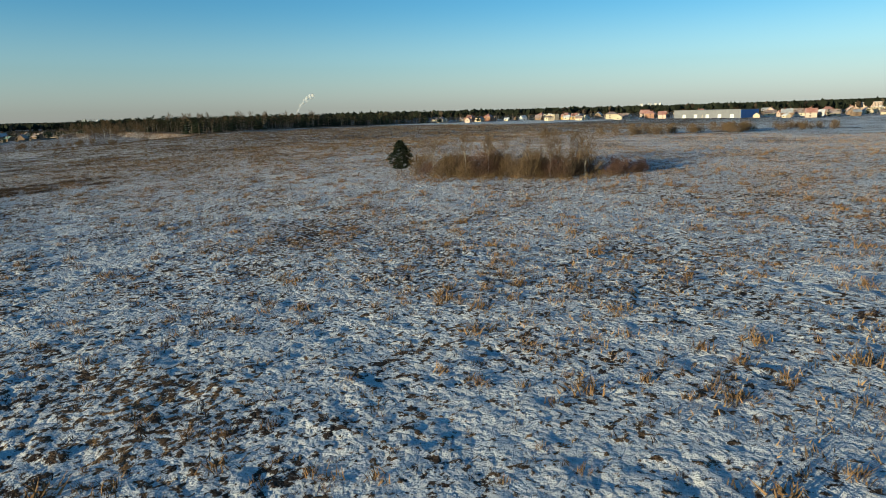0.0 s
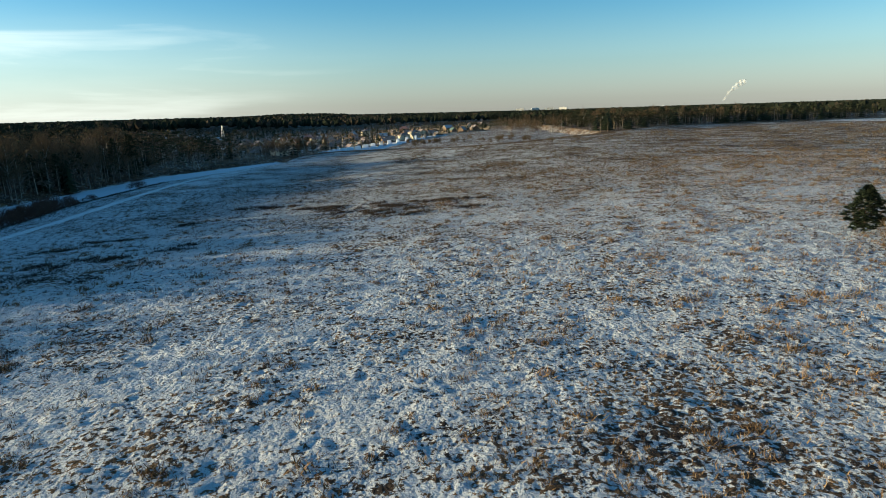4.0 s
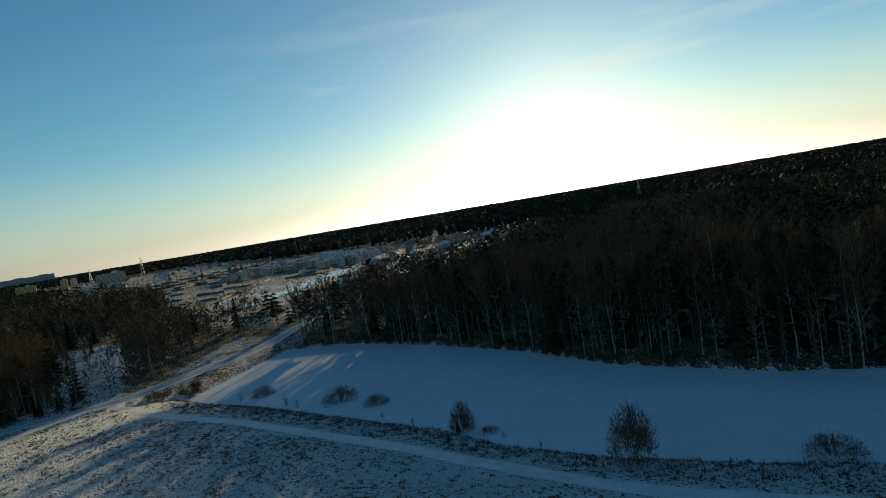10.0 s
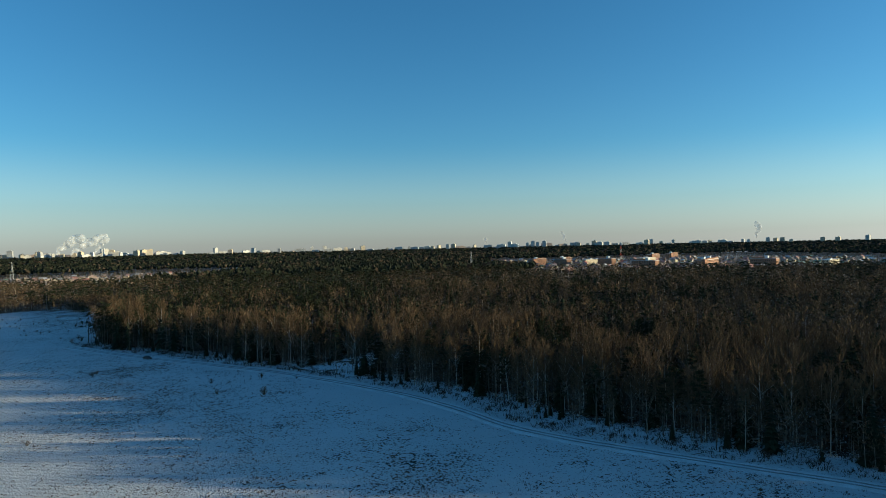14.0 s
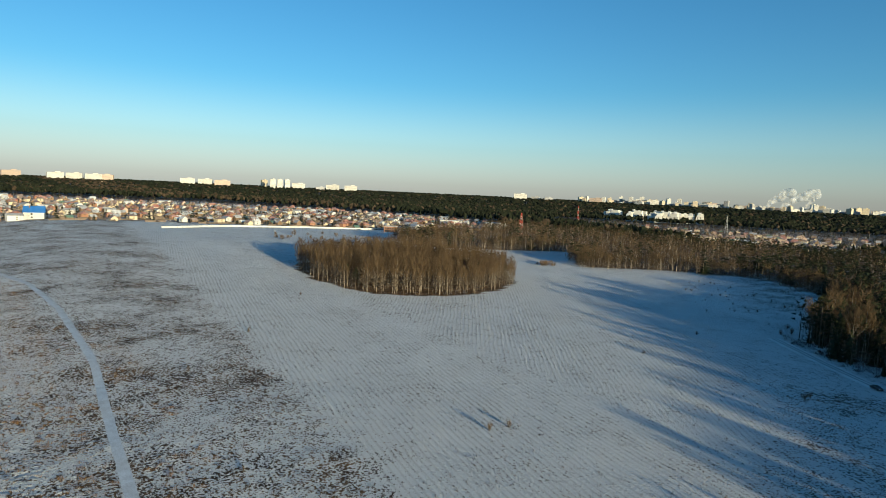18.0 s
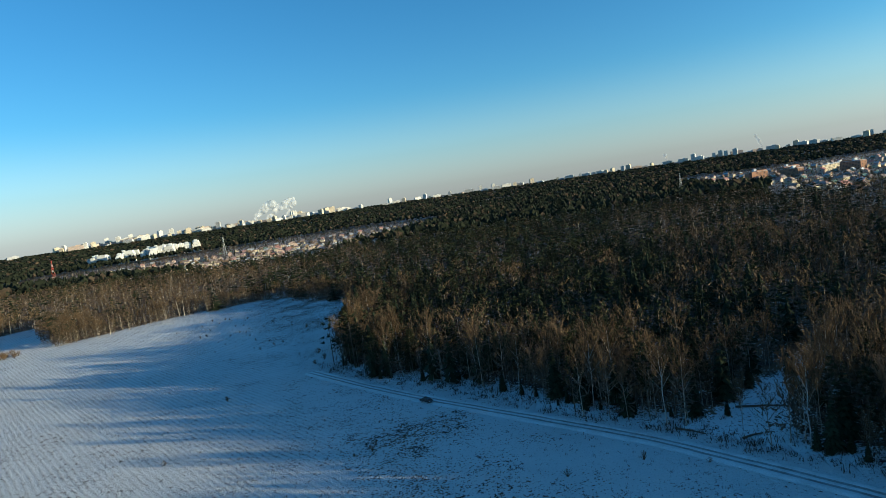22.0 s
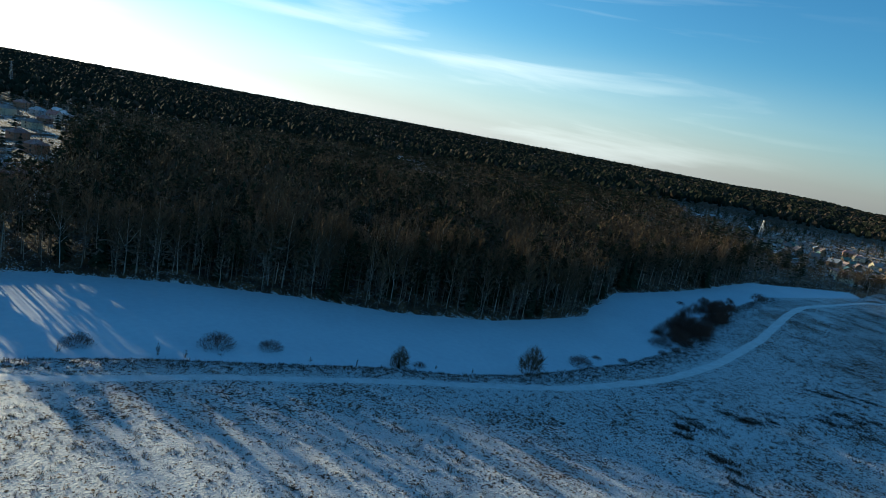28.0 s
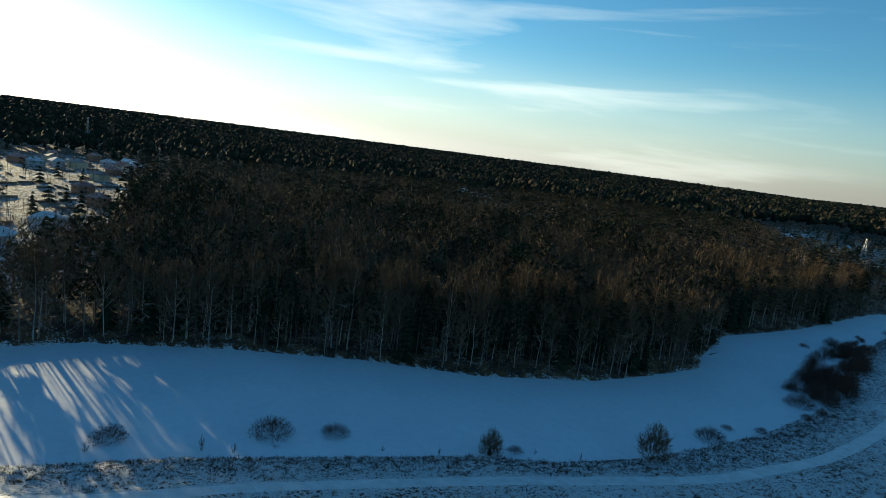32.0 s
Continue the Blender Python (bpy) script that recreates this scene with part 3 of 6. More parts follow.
me = bpy.data.meshes.new("icy_yard")
bm.to_mesh(me)
bm.free()
me.materials.append(WETICE)
tagged(new("icy_yard", me), "wet icy yard and estate road in the western village", "yard", kind="structure")
FOOTPATH = [(700, -60), (520, -75), (369, -94), (322, -107), (258, -113), (183, -114), (135, -110), (93, -107), (40, -104), (0, -110)]
drape("footpath", [(-262, -168), (-238, -166), (-219, -157), (-209, -143), (-203, -133)], 3.0, [PACKED], PLAIN, "snowy path through the clearing by the pond", 0.04, "path")
drape("track", TRACK_A, 4.0, [PACKED], PLAIN,
      "snow-covered farm track across the field", 0.04)
drape("track", TRACK_B, 4.5, [PACKED], PLAIN, "pale snowy track along the top of the pond bank", 0.04)
drape("footpath", FOOTPATH, 2.6,
      [PACKED], PLAIN, "trodden snowy footpath through the weeds", 0.04, "path")

# ---- trees ----
def unit(rng, n, up=0.0):
    v = rng.normal(size=(n, 3))
    v[:, 2] = np.abs(v[:, 2]) * 0.6 + up
    return v / np.linalg.norm(v, axis=1, keepdims=True)


def birch_shapes(seed, height=20.0, limbs=16, twigs=340, spread=0.17, leafy=0.4, fat=1.0, thick=1.0, sides=6):
    """Trunk and crown of a bare birch: a slim leaning trunk, rising limbs and fine twigs."""
    rng = np.random.RandomState(seed)
    trunk, crown = Shape(), Shape()
    z = np.array([0, 0.06, 0.2, 0.4, 0.6, 0.8, 1.0]) * height
    bx, by = np.cumsum(rng.normal(0, 0.16, 7)), np.cumsum(rng.normal(0, 0.16, 7))
    bx, by = bx - bx[0], by - by[0]
    axis = np.stack([bx, by, z], 1)
    r = np.array([0.2, 0.15, 0.13, 0.105, 0.075, 0.045, 0.012]) * height / 20 * fat
    trunk.add(*tube(axis, r, sides))
    tips, ways = [], []
    for i in range(limbs):
        h = height * (leafy + (0.96 - leafy) * ((i + rng.rand()) / limbs))
        p = np.array([np.interp(h, z, bx), np.interp(h, z, by), h])
        a = i * 2.4 + rng.rand()
        reach = height * spread * (1.25 - 0.8 * (h / height - leafy) / (1 - leafy)) * rng.uniform(0.6, 1.2)
        rise = reach * rng.uniform(0.9, 1.9)
        q = p + np.array([math.cos(a) * reach * 0.6, math.sin(a) * reach * 0.6, rise * 0.6])
        e = p + np.array([math.cos(a) * reach, math.sin(a) * reach, rise * 0.95])
        crown.add(*tube([p, q, e], [0.055, 0.035, 0.012], 3), 1 if h < height * 0.62 else 0)
        n = twigs // limbs
        s = rng.rand(n) ** 0.7
        base = np.where(s[:, None] < 0.5, p + (q - p) * s[:, None] * 2, q + (e - q) * (s[:, None] * 2 - 1)) + rng.normal(0, 0.1, (n, 3))
        tips.append(base)
        w = unit(rng, n, 1.0) + 0.9 * (e - p) / np.linalg.norm(e - p) + np.array([0, 0, 0.5])
        ways.append(w)
    base, way = np.concatenate(tips), np.concatenate(ways)
    n = len(base)
    V, F = slivers(rng, base, way, rng.uniform(1.2, 3.0, n) * height / 20, rng.uniform(0.035, 0.085, n) * thick)
    crown.add(V, F, 0)
    # the drooping outer spray
    V, F = slivers(rng, base + way * 0.8, way * 0.8 + rng.normal(0, 0.5, (n, 3)), rng.uniform(0.6, 1.6, n), rng.uniform(0.03, 0.06, n) * thick)
    crown.add(V, F, 0)
    return trunk, crown


def spruce_shapes(seed, height=18.0, layers=17, wide=0.19, low=0.08):
    rng = np.random.RandomState(seed)
    trunk, crown = Shape(), Shape()
    trunk.add(*tube([(0, 0, 0), (0, 0, height * 0.5), (0, 0, height)], [0.2, 0.12, 0.01], 6))
    for i in range(layers):
        u = (i + 0.3 * rng.rand()) / layers
        z = height * (low + (0.985 - low) * u)
        R = height * wide * (1 - u) ** 0.85 + 0.12
        n = max(5, int(13 - 7 * u))
        for j in range(n):
            a = j * 2 * math.pi / n + rng.rand() * 0.7 + i
            rr = R * rng.uniform(0.7, 1.15)
            c, s = math.cos(a), math.sin(a)
            w = rr * 0.32 + 0.1
            droop = rr * rng.uniform(0.15, 0.45)
            lift = rr * 0.16
            base = np.array([0, 0, z + rr * 0.22])
            m1 = np.array([c * rr * 0.55 - s * w, s * rr * 0.55 + c * w, z - droop * 0.4])
            m2 = np.array([c * rr * 0.55 + s * w, s * rr * 0.55 - c * w, z - droop * 0.4])
            m0 = np.array([c * rr * 0.55, s * rr * 0.55, z - droop * 0.3 + lift])
            e = np.array([c * rr, s * rr, z - droop])
            crown.add([base, m1, m0, m2, e], [(0, 1, 2), (0, 2, 3), (1, 4, 2), (2, 4, 3)])
    top = slivers(rng, np.array([[0, 0, height * 0.96]] * 4), unit(rng, 4, 2.0), [1.0] * 4, [0.2] * 4)
    crown.add(*top)
    return trunk, crown


def pine_shapes(seed, height=19.0, clumps=38, blades=40, low=0.5, wide=0.15, broad=0.24):
    rng = np.random.RandomState(seed)
    trunk, crown = Shape(), Shape()
    lean = rng.normal(0, 0.3, 2)
    trunk.add(*tube([(0, 0, 0), (lean[0] * 0.5, lean[1] * 0.5, height * 0.5), (lean[0], lean[1], height * 0.97)], [0.22, 0.15, 0.03], 6))
    for i in range(clumps):
        u = (i + rng.rand()) / clumps
        h = height * (low + (1.0 - low) * u)
        R = height * wide * math.sin(math.pi * min(1, 0.22 + 0.8 * u)) * rng.uniform(0.35, 1.1)
        a = i * 2.4 + rng.rand()
        c = np.array([lean[0] + math.cos(a) * R, lean[1] + math.sin(a) * R, h])
        if i % 2 == 0:
            crown.add(*tube([(lean[0] * 0.8, lean[1] * 0.8, h - R * 0.4), c], [0.05, 0.02], 3), 1)
        size = rng.uniform(0.7, 1.25)
        d = unit(rng, blades)
        d[:, 2] = d[:, 2] * 0.7 - 0.1
        b = c + d * size * 0.25 * rng.rand(blades, 1)
        crown.add(*slivers(rng, b, d, size * rng.uniform(0.6, 1.2, blades), size * broad))
    return trunk, crown


def shrub_shapes(seed, height=3.0, stems=26, twigs=240, wide=0.5, upright=0.5, thick=0.05, fuzz=0):
    """A many-stemmed bare bush."""
    rng = np.random.RandomState(seed)
    stem, crown = Shape(), Shape()
    bases, ways = [], []
    for i in range(stems):
        a, lean = rng.rand() * 6.28, rng.rand() ** 0.6
        e = np.array([math.cos(a) * lean * wide * height, math.sin(a) * lean * wide * height, height * rng.uniform(0.8, 1.0) * math.sqrt(1 - 0.88 * lean * lean)])
        o = np.array([math.cos(a), math.sin(a), 0]) * 0.12 * height * wide * lean
        m = o + (e - o) * 0.5 + np.array([0, 0, 0.08 * height])
        stem.add(*tube([o, m, e], [thick * height / 3, thick * 0.6 * height / 3, 0.008], 3))
        n = twigs // stems
        s = rng.rand(n, 1) * 0.8 + 0.2
        bases.append(np.where(s < 0.5, o + (m - o) * s * 2, m + (e - m) * (2 * s - 1)))
        ways.append(unit(rng, n, upright) + 0.8 * (e - o) / np.linalg.norm(e - o))
    b, w = np.concatenate(bases), np.concatenate(ways)
    crown.add(*slivers(rng, b, w, rng.uniform(0.12, 0.3, len(b)) * height, rng.uniform(0.02, 0.05, len(b)) * max(1, height / 3)))
    if fuzz:  # fine outer growth that rounds the head
        a, u = rng.rand(fuzz) * 6.28, rng.rand(fuzz)
        q = rng.uniform(0.55, 1.0, fuzz)
        r = np.sqrt(1 - u * u)
        d = np.stack([np.cos(a) * r * wide, np.sin(a) * r * wide, 0.12 + 0.86 * u], 1) * height
        w = unit(rng, fuzz, 0.4) + 0.5 * d / height + rng.normal(0, 0.35, (fuzz, 3))
        crown.add(*slivers(rng, d * q[:, None], w, rng.uniform(0.10, 0.22, fuzz) * height, rng.uniform(0.02, 0.045, fuzz) * max(1, height / 3)))
    return stem, crown


def low_bare(seed, height=19.0, blades=64, spread=0.18):
    """A far bare tree: a trunk of three sides and a feathery head."""
    rng = np.random.RandomState(seed)
    s = Shape()
    s.add(*tube([(0, 0, 0), (rng.normal(0, 0.3), rng.normal(0, 0.3), height * 0.7)], [0.16, 0.07], 3), 1)
    # a broom of rising limbs, each ending in a round spray of twigs
    limbs = 9
    k = rng.randint(0, limbs, blades)
    a = np.arange(limbs) * 2.4 + rng.rand(limbs)
    r = height * spread * rng.uniform(0.25, 0.85, limbs)
    z = height * rng.uniform(0.5, 0.86, limbs)
    r[0], z[0] = 0.0, height * 0.9
    c = np.stack([np.cos(a) * r, np.sin(a) * r, z], 1)
    b = c[k] + rng.normal(0, 1, (blades, 3)) * np.array([0.055, 0.055, 0.085]) * height
    w = unit(rng, blades, 0.55) + (b - np.array([0, 0, height * 0.45])) / height * 1.2
    s.add(*slivers(rng, b - w * 0.5, w, rng.uniform(1.1, 2.3, blades) * height / 19, rng.uniform(0.16, 0.34, blades)), 0)
    return s.arrays()


def shade_blades(rng, height, count, spread):
    """Wide dark blades added low in a bare crown to block light and darken its inside."""
    a, r = rng.rand(count) * 6.28, height * spread * np.sqrt(rng.rand(count))
    b = np.stack([np.cos(a) * r, np.sin(a) * r, height * rng.uniform(0.16, 0.66, count)], 1)
    w = unit(rng, count, 0.3) + rng.normal(0, 0.5, (count, 3))
    V, F = slivers(rng, b, w, rng.uniform(1.4, 2.8, count), rng.uniform(0.35, 0.75, count))
    return V, F, np.full(len(F), 3)


def filled(shape, seed, height=19.0, count=26, spread=0.13):
    """A bare tree with added dark blades that shade its inside."""
    return join([shape, shade_blades(np.random.RandomState(seed), height, count, spread)])


def low_pine(seed, height=18.5, clumps=11, blades=9, wide=0.17, low=0.42, size=1.7):
    """A far pine: a rounded uneven crown of needle clumps on a bare trunk."""
    rng = np.random.RandomState(seed)
    s = Shape()
    s.add(*tube([(0, 0, 0), (0, 0, height * 0.8)], [0.2, 0.08], 3), 1)
    for i in range(clumps):
        u = (i + rng.rand()) / clumps
        R = height * wide * math.sin(math.pi * min(1, 0.28 + 0.7 * u)) * rng.uniform(0.25, 1.0)
        a = i * 2.4 + rng.rand()
        c = np.array([math.cos(a) * R, math.sin(a) * R, height * (low + (0.97 - low) * u)])
        d = rng.normal(size=(blades, 3))
        d /= np.linalg.norm(d, axis=1, keepdims=True)
        d[:, 2] = np.abs(d[:, 2]) * 0.7 - 0.15
        s.add(*slivers(rng, c - d * size * 0.3, d, size * rng.uniform(0.7, 1.2, blades), size * rng.uniform(0.35, 0.6, blades)))
    return s.arrays()


def low_spruce(seed, height=17.0, layers=8, wide=0.21):
    rng = np.random.RandomState(seed)
    s = Shape()
    for i in range(layers):
        u = i / layers
        z = height * (0.12 + 0.86 * u)
        R = height * wide * (1 - u) ** 0.85 + 0.2
        n = 7
        a = np.arange(n) * 2 * np.pi / n + rng.rand() * 3
        base = np.repeat([[0, 0, z + height * 0.10]], n, 0)
        rr = R * rng.uniform(0.65, 1.2, n)
        e1 = np.stack([np.cos(a - 0.42) * rr * 0.8, np.sin(a - 0.42) * rr * 0.8, z - 0.15 * rr], 1)
        e2 = np.stack([np.cos(a + 0.42) * rr, np.sin(a + 0.42) * rr, z - 0.3 * rr], 1)
        V = np.stack([base, e1, e2], 1).reshape(-1, 3)
        s.add(V, np.arange(3 * n).reshape(-1, 3), 0)
    return s.arrays()


def far_tree(seed, height=20.0, wide=4.2, sharp=True):
    """A tree near the horizon: a rough tapering crown of a dozen faces."""
    rng = np.random.RandomState(seed)
    n = 4 if sharp else 3
    a = np.arange(n) * 2 * np.pi / n + rng.rand()
    rr = wide * rng.uniform(0.6, 1.15, n) / 2
    low = np.stack([np.cos(a) * rr, np.sin(a) * rr, height * (0.3 if sharp else 0.5) + rng.normal(0, 1.0, n)], 1)
    tip = [[rng.normal(0, 0.5), rng.normal(0, 0.5), height]]
    if sharp:
        return np.concatenate([low, tip]), np.array([(j, (j + 1) % n, n) for j in range(n)]), np.zeros(n, int)
    a = a + 0.8
    rr = wide * rng.uniform(0.75, 1.15, n) / 2
    mid = np.stack([np.cos(a) * rr, np.sin(a) * rr, height * 0.78 + rng.normal(0, 0.9, n)], 1)
    low[:, :2] *= 0.8
    V = np.concatenate([low, mid, tip])
    F = np.array([f for j in range(n) for f in ((j, (j + 1) % n, n + j), ((j + 1) % n, n + (j + 1) % n, n + j), (n + j, n + (j + 1) % n, 2 * n))])
    return V, F, np.zeros(len(F), int)


TREE_KINDS = {}


def tree_kind(key, name, label, shapes, bark, leaf):
    """Builds one tree, off the plan, to be copied."""
    trunk, crown = shapes
    top = new(name)
    top.empty_display_size = 0.5
    tagged(top, label, "tree")
    part("trunk", trunk.mesh("trunk", [bark]), top)
    part("crown", crown.mesh("crown", [leaf, bark]), top)
    TREE_KINDS.setdefault(key, []).append(top)
    return top


for i in range(4):
    tree_kind("birch", "birch_tree", "tall bare birch with white trunk at the forest edge", birch_shapes(i, 20, leafy=0.34 + 0.05 * i, twigs=520, spread=0.17, thick=1.25), BIRCH, TWIG)
for i in range(3):
    tree_kind("alder", "bare_tree", "bare grey-brown broadleaf tree in the wood", birch_shapes(20 + i, 17, spread=0.18, leafy=0.28, fat=1.1, twigs=520, thick=1.35), BARK, TWIGG)
for i in range(3):
    tree_kind("spruce", "spruce_tree", "dark green spruce at the forest edge", spruce_shapes(i, 15, wide=0.2), BARK, NEEDLE)
for i in range(3):
    tree_kind("pine", "pine_tree", "tall pine with a dark green crown", pine_shapes(i), BARK, PINE)

PROTO_USED = set()


def plant(key, x, y, scale, yaw, index, group):
    """One tree of its own on the ground."""
    proto = TREE_KINDS[key][index % len(TREE_KINDS[key])]
    m = pose(x, y, float(land(x, y)) - 0.1, 0, 0, yaw)
    if proto not in PROTO_USED:
        PROTO_USED.add(proto)
        proto.matrix_basis = m @ Matrix.Diagonal((scale, scale, scale, 1))
        return tagged(proto, group=group)
    ob = copy_thing(proto, m)
    ob.scale = (scale, scale, scale)
    return tagged(ob, group=group)


def along(line, inward, count, depth, rng):
    """Random places in a band beside a line."""
    P = np.array(line, float)
    t = np.concatenate([[0], np.cumsum(np.hypot(*np.diff(P, axis=0).T))])
    s = np.sort(rng.rand(count)) * t[-1]
    x, y = np.interp(s, t, P[:, 0]), np.interp(s, t, P[:, 1])
    x2, y2 = np.interp(s + 1, t, P[:, 0]), np.interp(s + 1, t, P[:, 1])
    n = np.hypot(x2 - x, y2 - y) + 1e-6
    d = depth * rng.rand(count) + 1.5
    return x - (y2 - y) / n * d * inward, y + (x2 - x) / n * d * inward


def jitter(spacing, lo, hi, rng, centre=(-20, -90)):
    """Jittered grid places between two distances from the middle of the flight."""
    g = np.arange(-hi, hi, spacing)
    x, y = np.meshgrid(g, g)
    x = x.ravel() + rng.uniform(-0.48, 0.48, x.size) * spacing + centre[0]
    y = y.ravel() + rng.uniform(-0.48, 0.48, y.size) * spacing + centre[1]
    d = np.hypot(x - centre[0], y - centre[1])
    k = (d > lo) & (d <= hi)
    x, y = x[k], y[k]
    k = wood(x, y)
    return x[k], y[k]


def mix_at(x, y, rng):
    """Which kind grows where: 0 bare, 1 spruce, 2 pine. Conifers stand in the depth of the woods, birches at the edges."""
    c = 0.34 + 0.28 * ripple(x, y, 150, 31) + 0.12 * smooth01(-190, -260, y) * smooth01(-120, -60, x) + 0.12 * ripple(x, y, 45, 32)
    c += 0.20 * smooth01(-150, -330, x) * smooth01(-120, 60, y)
    c += 0.12 * smooth01(-230, -300, y) * smooth01(-260, -160, x) * smooth01(140, 90, x) + 0.10 * smooth01(-320, -420, y) + 0.35 * smooth01(750, 1000, np.hypot(x, y)) + 0.2 * smooth01(-300, -380, y) * smooth01(-90, -40, x) * smooth01(200, 120, x) + 0.4 * smooth01(500, 1100, x) + 0.4 * smooth01(40, 70, x) * smooth01(130, 100, x) * smooth01(-330, -345, y) * smooth01(-580, -540, y) + 0.6 * smooth01(420, 480, y) * smooth01(60, 140, x)
    c = np.where(inside(x, y, GROVE), 0.02, c)
    c = np.where((x > 250) & (y < -440) & (y > -800), c * 0.35, c)
    r = rng.rand(len(x))
    return np.where(r > np.clip(c, 0.03, 0.9), 0, np.where(rng.rand(len(x)) < 0.22, 1, 2))


rng = np.random.RandomState(5)
# the trees nearest to the flight, each on its own
count = 0
near_x, near_y = [], []
S_NEAR = SOUTH_EDGE[0:16]
for line, inward, n, depth, kinds, group in (
        (S_NEAR, -1, 150, 16, ("birch", "birch", "birch", "alder", "spruce", "pine"), "trees along the southern forest edge"),
        (S_NEAR, -1, 80, 6, ("spruce",), "young spruces by the road"),
        (FAR_BANK[0:12], 1, 100, 12, ("birch", "alder", "pine", "spruce", "alder", "pine"), "trees along the far bank of the pond")):
    xs, ys = along(line, inward, n, depth, rng)
    ok = wood(xs, ys)
    for i, (x, y) in enumerate(zip(xs[ok], ys[ok])):
        key = kinds[rng.randint(len(kinds))]
        if key == "spruce" and x < -175 and "young" not in group:
            key = "alder"
        sc = rng.uniform(0.72, 1.12)
        if "young" in group:
            sc *= 0.22 + 0.3 * rng.rand()
        plant(key, x, y, sc * (1.28 if "far bank" in group else 1.0), rng.rand() * 360, i, group)
        near_x.append(x), near_y.append(y)


def woods(name, label, places, templates, mats, smin=0.64, smax=1.14, fat=1.0, seed=1, smooth=False):
    """A stretch of forest as one joined mesh. templates: three lists (bare, spruce, pine); places: x, y, kind."""
    rng = np.random.RandomState(seed)
    sets = []
    x, y, kind = places
    for k in range(3):
        for j, tm in enumerate(templates[k]):
            pick = (kind == k) & (np.arange(len(x)) % len(templates[k]) == j)
            n = pick.sum()
            if n == 0:
                continue
            P = np.stack([x[pick], y[pick], land(x[pick], y[pick]) - 0.15], 1)
            sc = (1 + 0.38 * smooth01(-120, -150, P[:, 0]) * smooth01(-150, -90, P[:, 1]) * smooth01(-900, -500, P[:, 0])) * rng.uniform(smin, smax, n) * (0.94 + 0.12 * ripple(P[:, 0], P[:, 1], 70, 77))
            V, F, M = scatter(tm, P, rng.rand(n) * 6.28, sc * rng.uniform(0.85, 1.2, n) * fat, sc)
            sets.append((V, F, M + 2 * k))
    V, F, M = join(sets)
    return tagged(new(name, mesh_np(name, V, F, mats, M, smooth)), label, "forest", kind="stuff")


def full(shapes):
    V, F, M = [], [], []
    t, c = shapes
    v, f, m = t.arrays()
    v2, f2, m2 = c.arrays()
    return np.concatenate([v, v2]), np.concatenate([f, f2 + len(v)]), np.concatenate([m * 0 + 1, m2])


PALE = material("pale_bark", (0.36, 0.31, 0.25), 0.8, second=(0.17, 0.14, 0.11), scale=0.15, island=0.5, spec=0.04)
WOOD_MATS = [TWIG, PALE, NEEDLE, BARK, PINE, BARK]
MID = [[filled(full(birch_shapes(40 + i, 19, limbs=12, twigs=204, leafy=0.36, thick=1.8, spread=0.17, sides=4)), 140 + i, count=34) for i in range(4)], [full(spruce_shapes(40 + i, 17, layers=11)) for i in range(2)],
       [low_pine(46 + i, 18.5, 26, 11, 0.17, 0.40, 1.25) for i in range(3)]]
LOW = [[filled(low_bare(i, blades=84), 150 + i) for i in range(5)], [low_spruce(i) for i in range(3)], [low_pine(20 + i) for i in range(4)]]
# darker than the near crowns: shade between the twigs is put into the colour
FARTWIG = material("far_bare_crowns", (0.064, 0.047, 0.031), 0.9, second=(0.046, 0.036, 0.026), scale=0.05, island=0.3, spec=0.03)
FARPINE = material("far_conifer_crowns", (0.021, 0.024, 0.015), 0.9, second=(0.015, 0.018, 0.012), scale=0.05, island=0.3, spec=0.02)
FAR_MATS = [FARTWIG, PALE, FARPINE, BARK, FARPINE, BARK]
FAR = [[far_tree(i, 19, 5.0, False) for i in range(3)], [far_tree(10 + i, 20, 4.6) for i in range(3)], [far_tree(20 + i, 19, 5.0, False) for i in range(2)]]
LITE = [[filled(low_bare(50 + i, blades=40), 160 + i, count=12, spread=0.15) for i in range(5)], [low_spruce(i, layers=6) for i in range(3)], [low_pine(30 + i, clumps=7, blades=6, size=2.2) for i in range(3)]]
GARDEN = [[low_bare(70 + i, blades=26) for i in range(5)], [low_spruce(i, layers=5) for i in range(2)], [low_pine(36 + i, clumps=6, blades=5, size=2.4) for i in range(2)]]
nxy = np.stack([near_x, near_y], 1)


def ring(spacing, lo, hi, seed):
    rng = np.random.RandomState(seed)
    x, y = jitter(spacing, lo, hi, rng)
    kind = mix_at(x, y, rng)
    ok = ~inside(x, y, GROVE)
    x, y, kind = x[ok], y[ok], kind[ok]
    if lo < 200:
        d = np.min(np.hypot(x[:, None] - nxy[None, :, 0], y[:, None] - nxy[None, :, 1]), 1)
        ok = d > 2.2
        x, y, kind = x[ok], y[ok], kind[ok]
    return x, y, kind


woods("forest_edge", "leafless birch wood with dark pines and spruces", ring(4.35, 0, 250, 1), MID, WOOD_MATS)
woods("forest", "mixed winter forest of bare birch, pine and spruce", ring(6.0, 250, 480, 2), LOW, WOOD_MATS, fat=1.25)
woods("forest", "mixed winter forest of bare birch, pine and spruce", ring(10.4, 480, 950, 3), LITE, WOOD_MATS, 0.66, 1.0, fat=2.1)
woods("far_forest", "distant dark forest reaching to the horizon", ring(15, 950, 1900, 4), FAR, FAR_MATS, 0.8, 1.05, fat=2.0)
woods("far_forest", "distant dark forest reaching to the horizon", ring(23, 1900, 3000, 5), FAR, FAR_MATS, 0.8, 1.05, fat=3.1)
